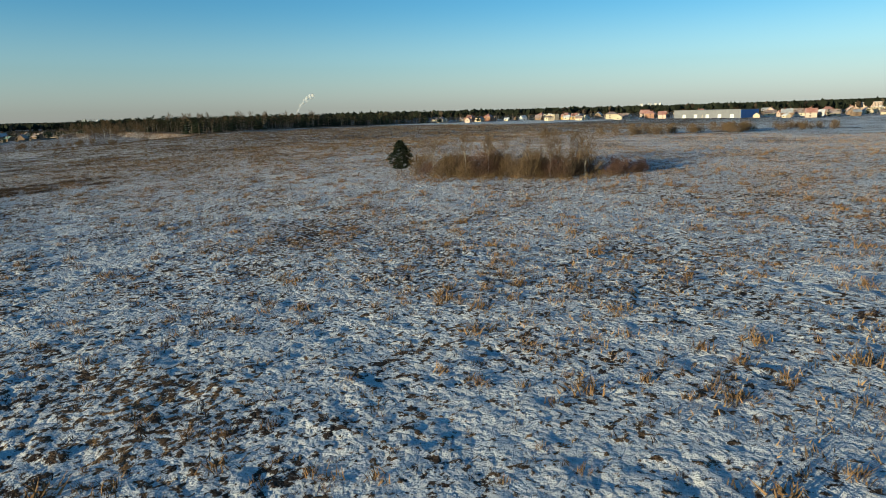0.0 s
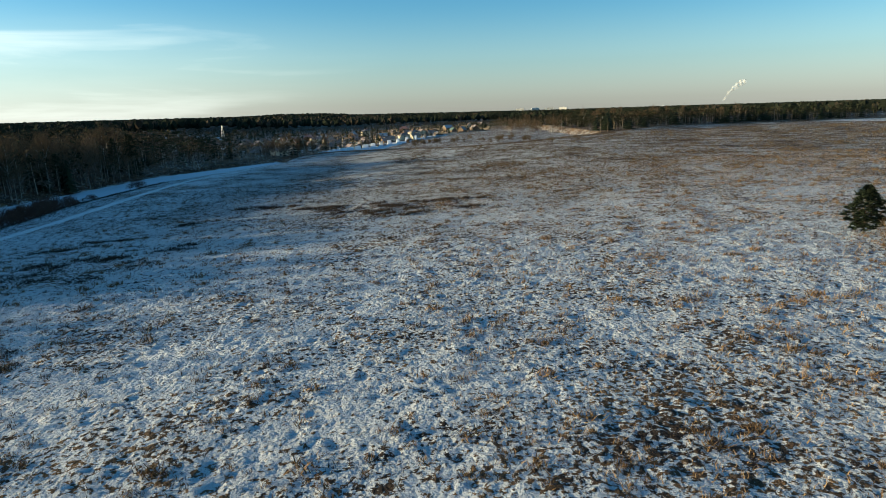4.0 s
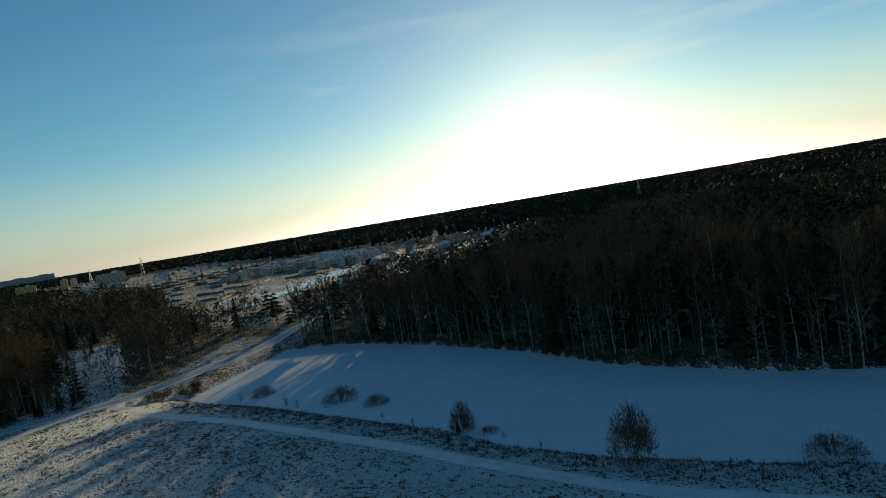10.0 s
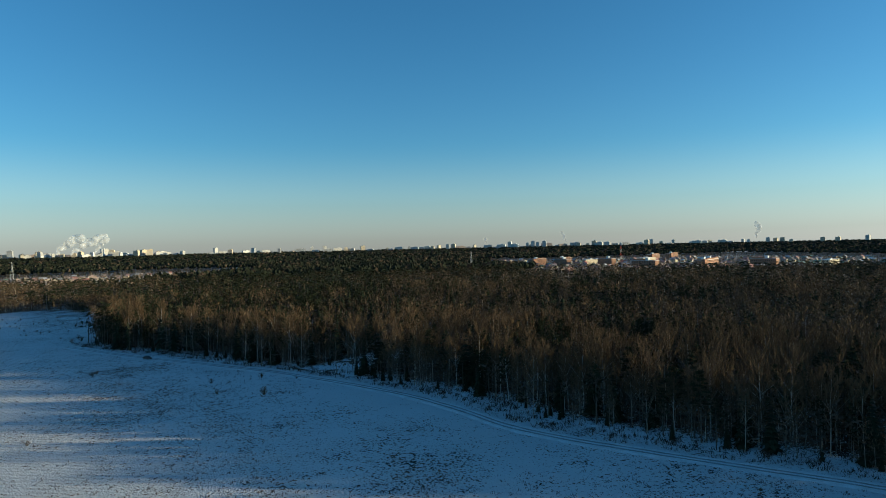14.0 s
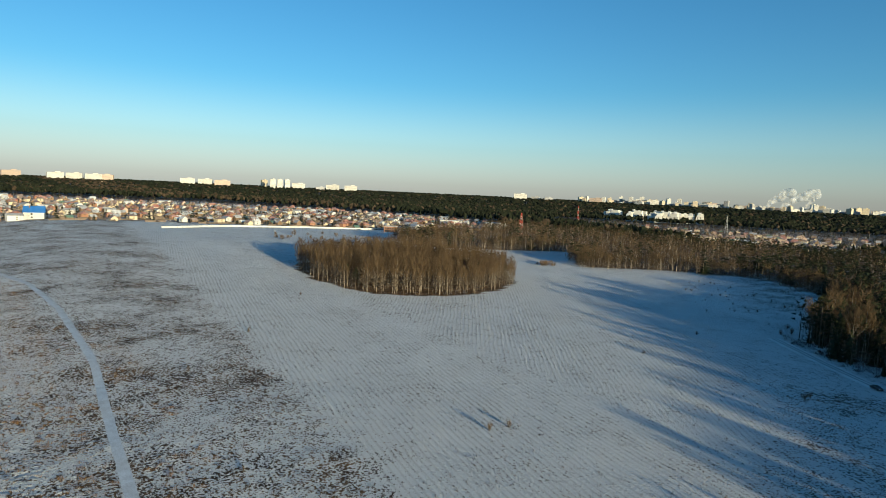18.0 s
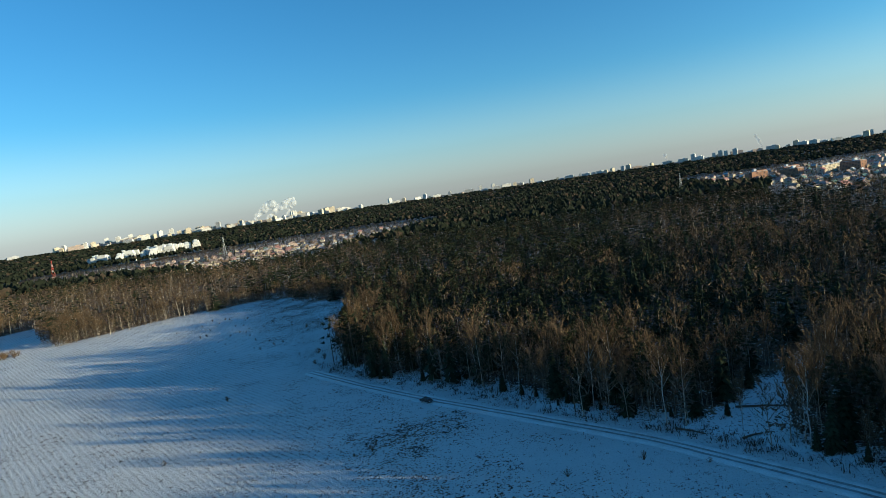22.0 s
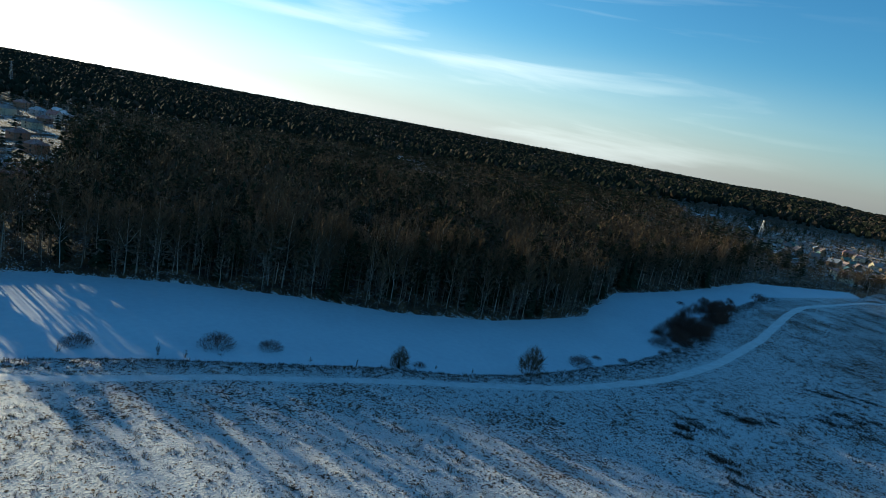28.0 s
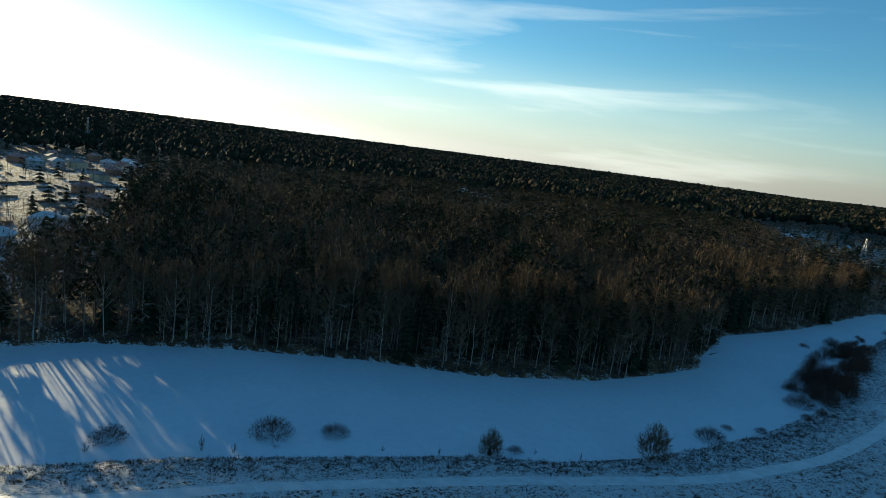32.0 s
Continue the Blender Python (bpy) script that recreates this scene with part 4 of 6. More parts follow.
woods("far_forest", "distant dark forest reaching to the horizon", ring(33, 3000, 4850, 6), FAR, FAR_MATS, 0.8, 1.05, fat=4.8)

# denser young growth along the southern rim of the fields
erng = np.random.RandomState(23)
rim = [(np.array(SOUTH_EDGE[13:], float), 1500), (np.array(SOUTH_EDGE[:14], float), 320)]
ex, ey = [], []
for line, n in rim:
    x, y = along(line, -1, n, 34, erng)
    ok = wood(x, y) & ~inside(x, y, FIELD) & (edge_distance(x, y, np.array(ROAD, float), False) > 7)
    ex.append(x[ok]), ey.append(y[ok])
x, y = np.concatenate(ex), np.concatenate(ey)
woods("forest_rim", "dense young birches and alders along the field edge", (x, y, np.where(erng.rand(len(x)) < 0.9, 0, 2)), LOW, WOOD_MATS, 0.4, 0.85, fat=1.1, seed=24)

# the round grove in the ploughed field, and thin young growth in the two clearings
rng = np.random.RandomState(15)
g = np.arange(0, 170, 4.5)
x, y = np.meshgrid(220 + g, -400 + g)
x, y = (x + rng.uniform(-2.1, 2.1, x.shape)).ravel(), (y + rng.uniform(-2.1, 2.1, x.shape)).ravel()
ok = inside(x, y, GROVE)
x, y = x[ok], y[ok]
woods("grove", "round grove of bare birches standing in the ploughed field", (x, y, np.where(rng.rand(len(x)) < 0.985, 0, 2)), MID, WOOD_MATS, 0.7, 0.95, seed=16)
for i in range(74):
    poly = CLEARING if i < 24 else FOOT_PATCH
    (x0, y0), (x1, y1) = poly.min(0), poly.max(0)
    x, y = rng.uniform(x0, x1), rng.uniform(y0, y1)
    if inside(np.array([x]), np.array([y]), poly)[0] and edge_distance(np.array([x]), np.array([y]), np.array(ROAD, float), False)[0] > 6:
        plant(("birch", "birch", "spruce", "alder")[rng.randint(4)], x, y, rng.uniform(0.25, 0.6), rng.rand() * 360, i, "young trees in the clearings")

# birches standing in a loose row before the northern pines, and the clump by the river bend
xs, ys = along([(186, 700), (200, 606), (262, 600), (300, 575), (350, 580), (440, 585)], 1, 120, 26, rng)
for i, (x, y) in enumerate(zip(xs, ys)):
    plant(("birch", "birch", "alder")[rng.randint(3)], x + rng.normal(0, 6), y + rng.normal(0, 6), rng.uniform(0.5, 0.95), rng.rand() * 360, i, "birches before the northern pines")
for i in range(46):
    x, y = -32 + rng.normal(0, 13), 476 + rng.normal(0, 8)
    plant(("birch", "alder", "alder")[rng.randint(3)], x, y, rng.uniform(0.55, 0.85), rng.rand() * 360, i, "birch clump at the river bend")

# ---- shrubs and lone trees ----
def shrub_kind(key, name, label, shapes, bark, leaf, category="shrub"):
    stem, crown = shapes
    top = new(name)
    top.empty_display_size = 0.3
    tagged(top, label, category)
    part("stem", stem.mesh("stem", [bark]), top)
    part("crown", crown.mesh("crown", [leaf, bark]), top)
    TREE_KINDS.setdefault(key, []).append(top)


for i in range(2):
    shrub_kind("willow", "willow_shrub", "round bare willow shrub on the snowy pond ice", shrub_shapes(60 + i, 2.2, 24, 380, 1.1, 0.45, 0.02, 1700), BARK, BRUSH)
    shrub_kind("sapling", "sapling_clump", "clump of slim bare saplings on the pond bank", shrub_shapes(64 + i, 4.5, 7, 110, 0.2, 0.9, 0.016), BARK, TWIGG)
    shrub_kind("thicket", "thicket_bush", "dense dark brown thicket bush by the pond", shrub_shapes(68 + i, 4.4, 24, 400, 0.7, 0.5, 0.02, 1000), BARK, BRUSH)
    shrub_kind("reedbush", "meadow_bush", "tall straw-brown bush in the snowy meadow", shrub_shapes(72 + i, 4.8, 24, 420, 0.5, 1.0, 0.018, 500), BARK, TWIGG if i else REED)
    shrub_kind("fieldbush", "field_bush", "low bare bush in the snowy field", shrub_shapes(76 + i, 1.6, 22, 260, 0.6, 0.7), BARK, REED)
shrub_kind("fork", "forked_tree", "many-stemmed bare tree standing at the ice edge", shrub_shapes(80, 10.0, 11, 420, 0.42, 0.8, 0.014, 1300), BARK, TWIGG, "tree")
tree_kind("lone", "lone_pine", "lone bushy dark green pine in the open snowy field", pine_shapes(90, 10.3, clumps=170, blades=30, low=0.10, wide=0.40, broad=0.32), BARK, NEEDLE)

srng = np.random.RandomState(77)
for i, (key, x, y, s) in enumerate((
        ("willow", -207, -80, 1.05), ("sapling", -204, -86, 0.9), ("sapling", -191, -67, 1.1), ("sapling", -186, -62, 0.8), ("willow", -189, -50, 1.3), ("willow", -183, -53, 0.35),
        ("willow", -180, -38, 0.95), ("sapling", -167, -34, 0.6), ("sapling", -157, -25, 0.6), ("fork", -150.5, -13, 0.72), ("willow", -147, -7, 0.62),
        ("sapling", -143, -4, 0.6), ("sapling", -134, 3, 0.55), ("fork", -121.5, 18, 1.0), ("willow", -116, 48, 1.15), ("willow", -115, 61, 0.55), ("willow", -107, 68, 0.5),
        ("willow", -104, 107.5, 1.3), ("willow", -110, 124, 0.85), ("willow", -99, 92, 0.55), ("willow", -96, 100, 0.6), ("willow", -90, 283, 1.3), ("willow", -120, 205, 0.7))):
    plant(key, x, y, s * (1.75 if key == "willow" else 1.0), srng.rand() * 360, i, "shrubs along the frozen pond")
plant("spruce", -150, -14, 0.24, 0, 0, "shrubs along the frozen pond")
# the dense thicket in the bend of the pond and the hedge beyond it
for i in range(66):
    u = srng.rand()
    x, y = -109 + 17 * srng.rand() - 3 * u, 114 + 112 * u
    plant("thicket", x, y, srng.uniform(0.95, 1.6), srng.rand() * 360, i, "thicket in the bend of the pond")
for i in range(14):
    u = i / 13
    plant("thicket", -103 + 2 * u + srng.normal(0, 2), 200 + 62 * u, srng.uniform(0.5, 0.85), srng.rand() * 360, i, "thicket in the bend of the pond")
for i in range(12):
    plant("thicket", -226 + 20 * i / 11 + srng.normal(0, 2), -119 + 4 * srng.rand() + (6 if i < 7 else 0), srng.uniform(0.5, 0.9), srng.rand() * 360, i, "bushes beside the forest road")
# the clump round the lone pine in the north meadow
plant("lone", 122, 38, 0.84, 20, 0, "trees in the meadow")
for i in range(66):
    cx, cy, sx, sy, big = ((126, 14, 5, 8, 1.0), (134, -8, 5, 4, 0.95), (129, 3, 4, 6, 0.75), (146, -22, 3, 3, 0.62))[(0, 0, 0, 1, 1, 2, 3)[i % 7]]
    plant("thicket" if i % 7 in (1, 4, 6) else "reedbush", srng.normal(cx, sx), srng.normal(cy, sy), srng.uniform(0.85, 1.55) * big, srng.rand() * 360, i, "meadow bushes")
for i, (x, y, s) in enumerate(((128, 4, 0.42), (134, -8, 0.40), (138, -14, 0.44), (127, -11, 0.38), (142, 8, 0.40), (131, -18, 0.36), (122, 12, 0.5), (124, 6, 0.46), (137, -2, 0.52), (140, -10, 0.47), (146, -4, 0.42), (133, 14, 0.44), (118, 20, 0.4), (148, 4, 0.45))):
    plant("birch", x, y, s, 60 * i, i, "trees in the meadow")
for i, (x, y, s) in enumerate(((255, -216, 1.3), (165, -117, 1.0), (161, -136, 1.2), (82, -188, 1.5), (97, -384, 1.6), (49, -292, 1.3), (0, -272, 1.3), (-22, -251, 1.9),
                               (108, -292, 1.0), (116, -344, 1.3), (49, -296, 1.2), (81, -194, 1.4), (29, -206, 1.0), (-17, -277, 1.4), (-30, -274, 0.9), (253, -156, 1.2),
                               (92, -128, 0.9), (95, -390, 1.9), (102, -402, 1.7), (156, 355, 3.2), (197, -168, 1.3), (-6, -255, 1.3), (20, -330, 1.0))):
    plant("fieldbush", x, y, s, srng.rand() * 360, i, "bushes in the field")
SCRUB = np.array([(235, -500), (189, -546), (127, -510), (103, -400), (149, -404)], float)
for i in range(90):
    x, y = srng.uniform(100, 235), srng.uniform(-546, -400)
    if inside(np.array([x]), np.array([y]), SCRUB)[0]:
        plant("fieldbush", x, y, srng.uniform(0.5, 1.3), srng.rand() * 360, i, "scrub in the field corner")
for i in range(40):
    a = srng.rand()
    x, y = (470 + 90 * srng.rand(), -300 - 100 * a) if i < 26 else (312 + 14 * srng.rand(), -455 - 14 * srng.rand())
    plant("reedbush", x, y, srng.uniform(0.5, 1.0), srng.rand() * 360, i, "bushes before the village")
for i in range(44):
    u = srng.rand()
    x, y = 70 + 110 * u + srng.normal(0, 8), 610 - 100 * u + srng.normal(0, 22)
    plant("reedbush", x, y, srng.uniform(0.6, 1.2), srng.rand() * 360, i, "bushes in the river valley")
for i in range(60):
    u = srng.rand()
    x, y = 300 + 105 * u + srng.normal(0, 6), 72 - 58 * u + srng.normal(0, 9)
    plant("reedbush", x, y, srng.uniform(0.7, 1.3), srng.rand() * 360, i, "bushes in the north meadow")


# ---- grass and weeds ----
def tuft(seed, blades, height, wide, splay, width):
    rng = np.random.RandomState(seed)
    b = np.stack([rng.normal(0, wide, blades), rng.normal(0, wide, blades), np.zeros(blades)], 1)
    w = np.stack([rng.normal(0, splay, blades), rng.normal(0, splay, blades), np.ones(blades)], 1)
    V, F = slivers(rng, b, w, height * rng.uniform(0.55, 1.1, blades), width * rng.uniform(0.7, 1.4, blades))
    return V, F, np.zeros(len(F), int)


def sow(name, label, x, y, templates, mat, smin, smax, seed):
    rng = np.random.RandomState(seed)
    sets = []
    for j, tm in enumerate(templates):
        k = np.arange(len(x)) % len(templates) == j
        P = np.stack([x[k], y[k], land(x[k], y[k]) - 0.03], 1)
        s = rng.uniform(smin, smax, k.sum())
        sets.append(scatter(tm, P, rng.rand(k.sum()) * 6.28, s, s * rng.uniform(0.8, 1.2, k.sum())))
    V, F, M = join(sets)
    return tagged(new(name, mesh_np(name, V, F, [mat], M)), label, "grass", kind="stuff")


grng = np.random.RandomState(12)


def field_spots(n, x0, x1, y0, y1, pick):
    x, y = grng.uniform(x0, x1, n), grng.uniform(y0, y1, n)
    ok = inside(x, y, FIELD) & (grng.rand(n) < pick(x, y))
    for line, w in ((ROAD, 4.0), (TRACK_A, 2.6), (TRACK_B, 3.0), (FOOTPATH, 1.8)):
        ok &= edge_distance(x, y, np.array(line, float), False) > w
    return x[ok], y[ok]


def patchy(x, y, size, seed, cut):
    return smooth01(cut, cut + 0.5, ripple(x, y, size, seed) + 0.5 * ripple(x, y, size * 0.35, seed + 1))


STRAW_T = [tuft(i, 24, 0.5, 0.17, 0.5, 0.042) for i in range(4)]
WEED_T = [tuft(10 + i, 9, 0.56, 0.24, 0.34, 0.062) for i in range(4)]
MAT_T = [tuft(20 + i, 11, 0.26, 0.26, 0.9, 0.06) for i in range(4)]
x, y = field_spots(34000, -60, 230, -125, 240, lambda x, y: (1 - plough(x, y)) * (0.09 + 0.36 * patchy(x, y, 20, 51, 0.1)))
sow("dry_grass", "tufts of straw-yellow dry grass poking through snow", x, y, STRAW_T, STRAW, 0.6, 1.9, 1)
x, y = field_spots(42000, -200, 200, -170, 230, lambda x, y: (1 - plough(x, y)) * (0.34 + 0.25 * smooth01(10, -30, x) + 0.36 * patchy(x, y, 34, 61, 0.0)))
sow("weeds", "dark withered weed stalks standing in the snow", x, y, WEED_T, WEED, 0.5, 1.4, 2)
x, y = field_spots(26000, -150, 200, -120, 200, lambda x, y: (1 - plough(x, y)) * (0.30 + 0.3 * patchy(x, y, 18, 71, 0.0)))
sow("flattened_grass", "flattened brown grass blades lying through thin snow", x, y, MAT_T, REED, 0.6, 1.4, 3)
MOUND_T = [tuft(50 + i, 40, 0.42, 0.26, 0.75, 0.05) for i in range(3)]
x, y = field_spots(9000, -50, 150, -105, 130, lambda x, y: (1 - plough(x, y)) * (0.03 + 0.16 * patchy(x, y, 14, 57, 0.25)))
sow("grass_mounds", "rounded rusty mounds of dry grass in the snow", x, y, MOUND_T, STRAW, 1.2, 2.7, 14)
x, y = field_spots(9000, -205, -40, -140, 60, lambda x, y: 0.35 + 0.6 * patchy(x, y, 26, 66, 0.0))
sow("dry_grass", "rusty dry grass tufts on the slope above the pond", x, y, STRAW_T[:2], REED, 0.7, 1.7, 13)
x, y = field_spots(26000, -40, 420, -330, -100, lambda x, y: 0.24 + 0.3 * (1 - plough(x, y)))
sow("weeds", "dark withered weed stalks standing in the snow", x, y, WEED_T[:2], WEED, 0.55, 1.35, 4)
x, y = field_spots(17000, 60, 520, 100, 470, lambda x, y: 0.3 + 0.5 * patchy(x, y, 50, 81, 0.0))
sow("dry_grass", "brown dry meadow grass reaching to the tree line", x, y, STRAW_T[:2], REED, 1.2, 2.6, 5)


# brighter copy of the dry grass, with the low sun put into its colour
SUNNY = material("sunlit_grass", (0.33, 0.22, 0.115), 0.9, second=(0.22, 0.145, 0.08), scale=0.05, island=0.35, spec=0.04)
THIN_T = [tuft(80 + i, 7, 0.46, 0.34, 0.55, 0.07) for i in range(4)]
x, y = field_spots(46000, 40, 330, -104, 190, lambda x, y: (1 - plough(x, y)) * (0.30 + 0.45 * patchy(x, y, 24, 85, 0.0)))
sow("meadow_grass", "thin grass in a sunlit tone standing through snow in the eastern meadow", x, y, THIN_T, SUNNY, 0.7, 1.6, 15)


def strip_spots(line, width, n):
    P = np.array(line, float)
    t = np.concatenate([[0], np.cumsum(np.hypot(*np.diff(P, axis=0).T))])
    s = grng.rand(n) * t[-1]
    return np.interp(s, t, P[:, 0]) + grng.normal(0, width, n), np.interp(s, t, P[:, 1]) + grng.normal(0, width, n)


def clump_spots(line, width, n):
    """Ragged clumps of unlike size strewn along a line."""
    k = max(3, n // 45)
    cx, cy = strip_spots(line, width * 1.5, k)
    size = grng.uniform(0.5, 1.7, k)
    i = grng.choice(k, n, p=size / size.sum())
    return cx[i] + grng.normal(0, 1, n) * size[i] * 1.5, cy[i] + grng.normal(0, 1, n) * size[i]


for line, width, n, big in (([(-80, 22), (-72, 10), (-58, -4), (-50, -14)], 1.5, 420, 1.6), ([(-14, 150), (14, 138), (43, 108), (62, 112)], 2.6, 900, 1.7),
                            ([(20, 132), (44, 124), (74, 126)], 2.0, 600, 1.6), ([(-24, 19), (-14, 15), (-8, 7)], 2.6, 330, 1.1), ([(-30, 60), (-44, 64)], 2.0, 260, 1.4),
                            ([(-48, 66), (-20, 76), (-4, 92)], 2.2, 420, 1.5), ([(-58, 44), (-62, 30)], 1.5, 260, 1.3), ([(-54, 13), (-63, 21), (-81, 14)], 1.6, 300, 1.0), ([(-54, 93), (-40, 95), (-14, 129)], 2.2, 420, 1.2), ([(-70, 7), (-65, 49), (-52, 52)], 2.0, 380, 1.0),
                            ([(15, 130), (25, 121), (39, 103)], 2.4, 420, 1.3), ([(-50, 64), (-31, 71), (-13, 64), (-23, 41)], 2.6, 460, 1.0), ([(-41, 107), (-35, 97)], 1.8, 200, 1.1)):
    x, y = clump_spots(line, width, int(n * 0.8))
    sow("weed_clumps", "ragged dark clumps of tall withered weeds", x, y, WEED_T, WEED, big * 0.6, big * 1.2, 6)
TALL_T = [tuft(30 + i, 16, 2.6, 0.5, 0.22, 0.07) for i in range(3)]
u = grng.rand(1500)
x, y = np.where(u < 0.6, 126, 135) + grng.normal(0, 6, 1500), np.where(u < 0.6, 12, -9) + grng.normal(0, 7, 1500)
sow("meadow_thicket", "straw-brown thicket of reeds and brushwood", x, y, TALL_T, REED, 0.2, 0.75, 11)
x, y = strip_spots(NEAR_BANK[:13], 4.0, 5600)
x, y = x + 4.5, y - 4.0
ok = inside(x, y, FIELD) & (edge_distance(x, y, np.array(TRACK_B, float), False) > 2.6)
sow("bank_weeds", "ragged weeds and reeds along the pond bank", x[ok], y[ok], WEED_T + MAT_T, WEED, 0.6, 1.9, 7)
x, y = strip_spots(SOUTH_EDGE[:15], 5.0, 1600)
ok = edge_distance(x, y, np.array(ROAD, float), False) > 4.2
sow("undergrowth", "dark undergrowth below the forest edge", x[ok], y[ok], WEED_T, WEED, 1.0, 3.2, 8)
x, y = strip_spots(FAR_BANK[:13], 4.0, 4000)
ok = ~inside(x, y, POND)
sow("undergrowth", "dark undergrowth below the forest edge", x[ok], y[ok], WEED_T, WEED, 1.0, 3.2, 9)


# ---- buildings ----
PLASTER = {
    "white": material("white_plaster", (0.68, 0.66, 0.61), 0.8, second=(0.54, 0.52, 0.48), scale=0.3, each=0.12),
    "cream": material("cream_plaster", (0.62, 0.52, 0.36), 0.8, second=(0.50, 0.42, 0.30), scale=0.3, each=0.1),
    "brick": material("orange_brick", (0.36, 0.19, 0.115), 0.85, second=(0.28, 0.15, 0.095), scale=0.4, each=0.1),
    "wood": material("brown_boards", (0.24, 0.16, 0.10), 0.8, second=(0.17, 0.115, 0.075), scale=0.4, each=0.2),
    "yellow": material("yellow_panel", (0.60, 0.40, 0.14), 0.75, second=(0.52, 0.35, 0.14), scale=0.2, each=0.05),
    "grey": material("grey_panel", (0.42, 0.42, 0.43), 0.75, second=(0.34, 0.34, 0.36), scale=0.2, each=0.1),
    "pink": material("pinkish_panel", (0.56, 0.42, 0.33), 0.8, second=(0.48, 0.37, 0.30), scale=0.1, each=0.1),
}
ROOFS = {
    "snow": material("snowy_roof", (0.70, 0.71, 0.73), 0.7, second=(0.40, 0.39, 0.39), scale=0.2, each=0.15),
    "red": material("red_roof", (0.30, 0.09, 0.055), 0.6, second=(0.42, 0.30, 0.27), scale=0.25, each=0.2),
    "brown": material("brown_roof", (0.17, 0.095, 0.065), 0.6, second=(0.35, 0.31, 0.29), scale=0.25, each=0.2),
    "grey": material("grey_roof", (0.24, 0.245, 0.26), 0.5, second=(0.48, 0.49, 0.51), scale=0.25, each=0.2),
    "blue": material("blue_roof", (0.03, 0.13, 0.42), 0.45, second=(0.06, 0.18, 0.45), scale=0.25),
    "green": material("green_roof", (0.06, 0.16, 0.10), 0.5, second=(0.22, 0.27, 0.25), scale=0.25),
}
GLASS = material("dark_window", (0.035, 0.042, 0.05), 0.12, second=(0.05, 0.055, 0.06), scale=0.5, spec=0.7)
TRIM = material("pale_trim", (0.70, 0.70, 0.68), 0.6, scale=0.5)
STEEL = material("galvanised_steel", (0.45, 0.46, 0.47), 0.5, 0.6, scale=0.5)
REDSTEEL = material("red_painted_steel", (0.50, 0.06, 0.04), 0.5, scale=0.5)
BRICKDARK = material("chimney_brick", (0.26, 0.12, 0.08), 0.9, scale=0.6)
HOUSES = {}


def shape_part(name, parent, mat, *pieces, label=""):
    s = Shape()
    for V, F in pieces:
        s.add(V, F)
    return part(name, s.mesh(name, [mat]), parent, label)


def house_kind(key, w, d, h, rise, wall, roof, label, hip=False, floors=1, porch=False):
    """A house with walls, roof, chimney, door and windows, standing on its Empty."""
    top = tagged(new("house"), label, "house")
    s = Shape()
    s.add(*box(0, 0, -1.0, w, d, h + 1.0))
    if not hip:  # gables
        for sx in (-1, 1):
            s.add([(sx * w / 2, -d / 2, h), (sx * w / 2, d / 2, h), (sx * w / 2, 0, h + rise)], [(0, 1, 2) if sx > 0 else (1, 0, 2)])
    part("wall", s.mesh("wall", [PLASTER[wall]]), top)
    o, th = 0.6, 0.22
    s = Shape()
    if hip:
        r = w * 0.5 - d * 0.35
        low = [(-w / 2 - o, -d / 2 - o, h - 0.1), (w / 2 + o, -d / 2 - o, h - 0.1), (w / 2 + o, d / 2 + o, h - 0.1), (-w / 2 - o, d / 2 + o, h - 0.1)]
        V = low + [(a, b, c + th) for a, b, c in low] + [(-r, 0, h + rise), (r, 0, h + rise)]
        s.add(V, [(0, 2, 1), (0, 3, 2), (0, 1, 5), (0, 5, 4), (1, 2, 6), (1, 6, 5), (2, 3, 7), (2, 7, 6), (3, 0, 4), (3, 4, 7),
                  (4, 5, 9), (4, 9, 8), (5, 6, 9), (6, 7, 8), (6, 8, 9), (7, 4, 8)])
    else:
        slope = rise / (d / 2)
        for sy in (-1, 1):
            e = [(-w / 2 - o, sy * (d / 2 + o), h - o * slope), (w / 2 + o, sy * (d / 2 + o), h - o * slope), (w / 2 + o, 0, h + rise), (-w / 2 - o, 0, h + rise)]
            V = e + [(a, b, c + th) for a, b, c in e]
            F = [(0, 1, 2), (0, 2, 3), (4, 6, 5), (4, 7, 6), (0, 5, 1), (0, 4, 5), (1, 6, 2), (1, 5, 6), (2, 7, 3), (2, 6, 7), (3, 4, 0), (3, 7, 4)]
            s.add(V, F)
    part("roof", s.mesh("roof", [ROOFS[roof]]), top)
    shape_part("chimney", top, BRICKDARK, box(w * 0.22, d * 0.12, h + rise * 0.4, 0.7, 0.7, rise * 0.6 + 0.9), box(w * 0.22, d * 0.12, h + rise + 0.9, 0.9, 0.9, 0.15))
    for f in range(floors):
        z = 1.0 + 2.9 * f
        for sx, sy in ((0.1, -1), (0.1, 1)):
            shape_part("window", top, GLASS, box(w * sx, sy * (d / 2 + 0.03), z, 1.6, 0.12, 1.5))
    shape_part("window", top, GLASS, box(w / 2 + 0.03, 0, h - 1.8 if floors > 1 else 1.0, 0.12, 1.5, 1.4))
    if porch:
        shape_part("porch", top, ROOFS[roof], box(-w * 0.3, -d / 2 - 1.2, 2.5, 3.0, 2.4, 0.2), box(-w * 0.3 - 1.3, -d / 2 - 2.2, 0, 0.2, 0.2, 2.5), box(-w * 0.3 + 1.3, -d / 2 - 2.2, 0, 0.2, 0.2, 2.5))
    HOUSES[key] = top


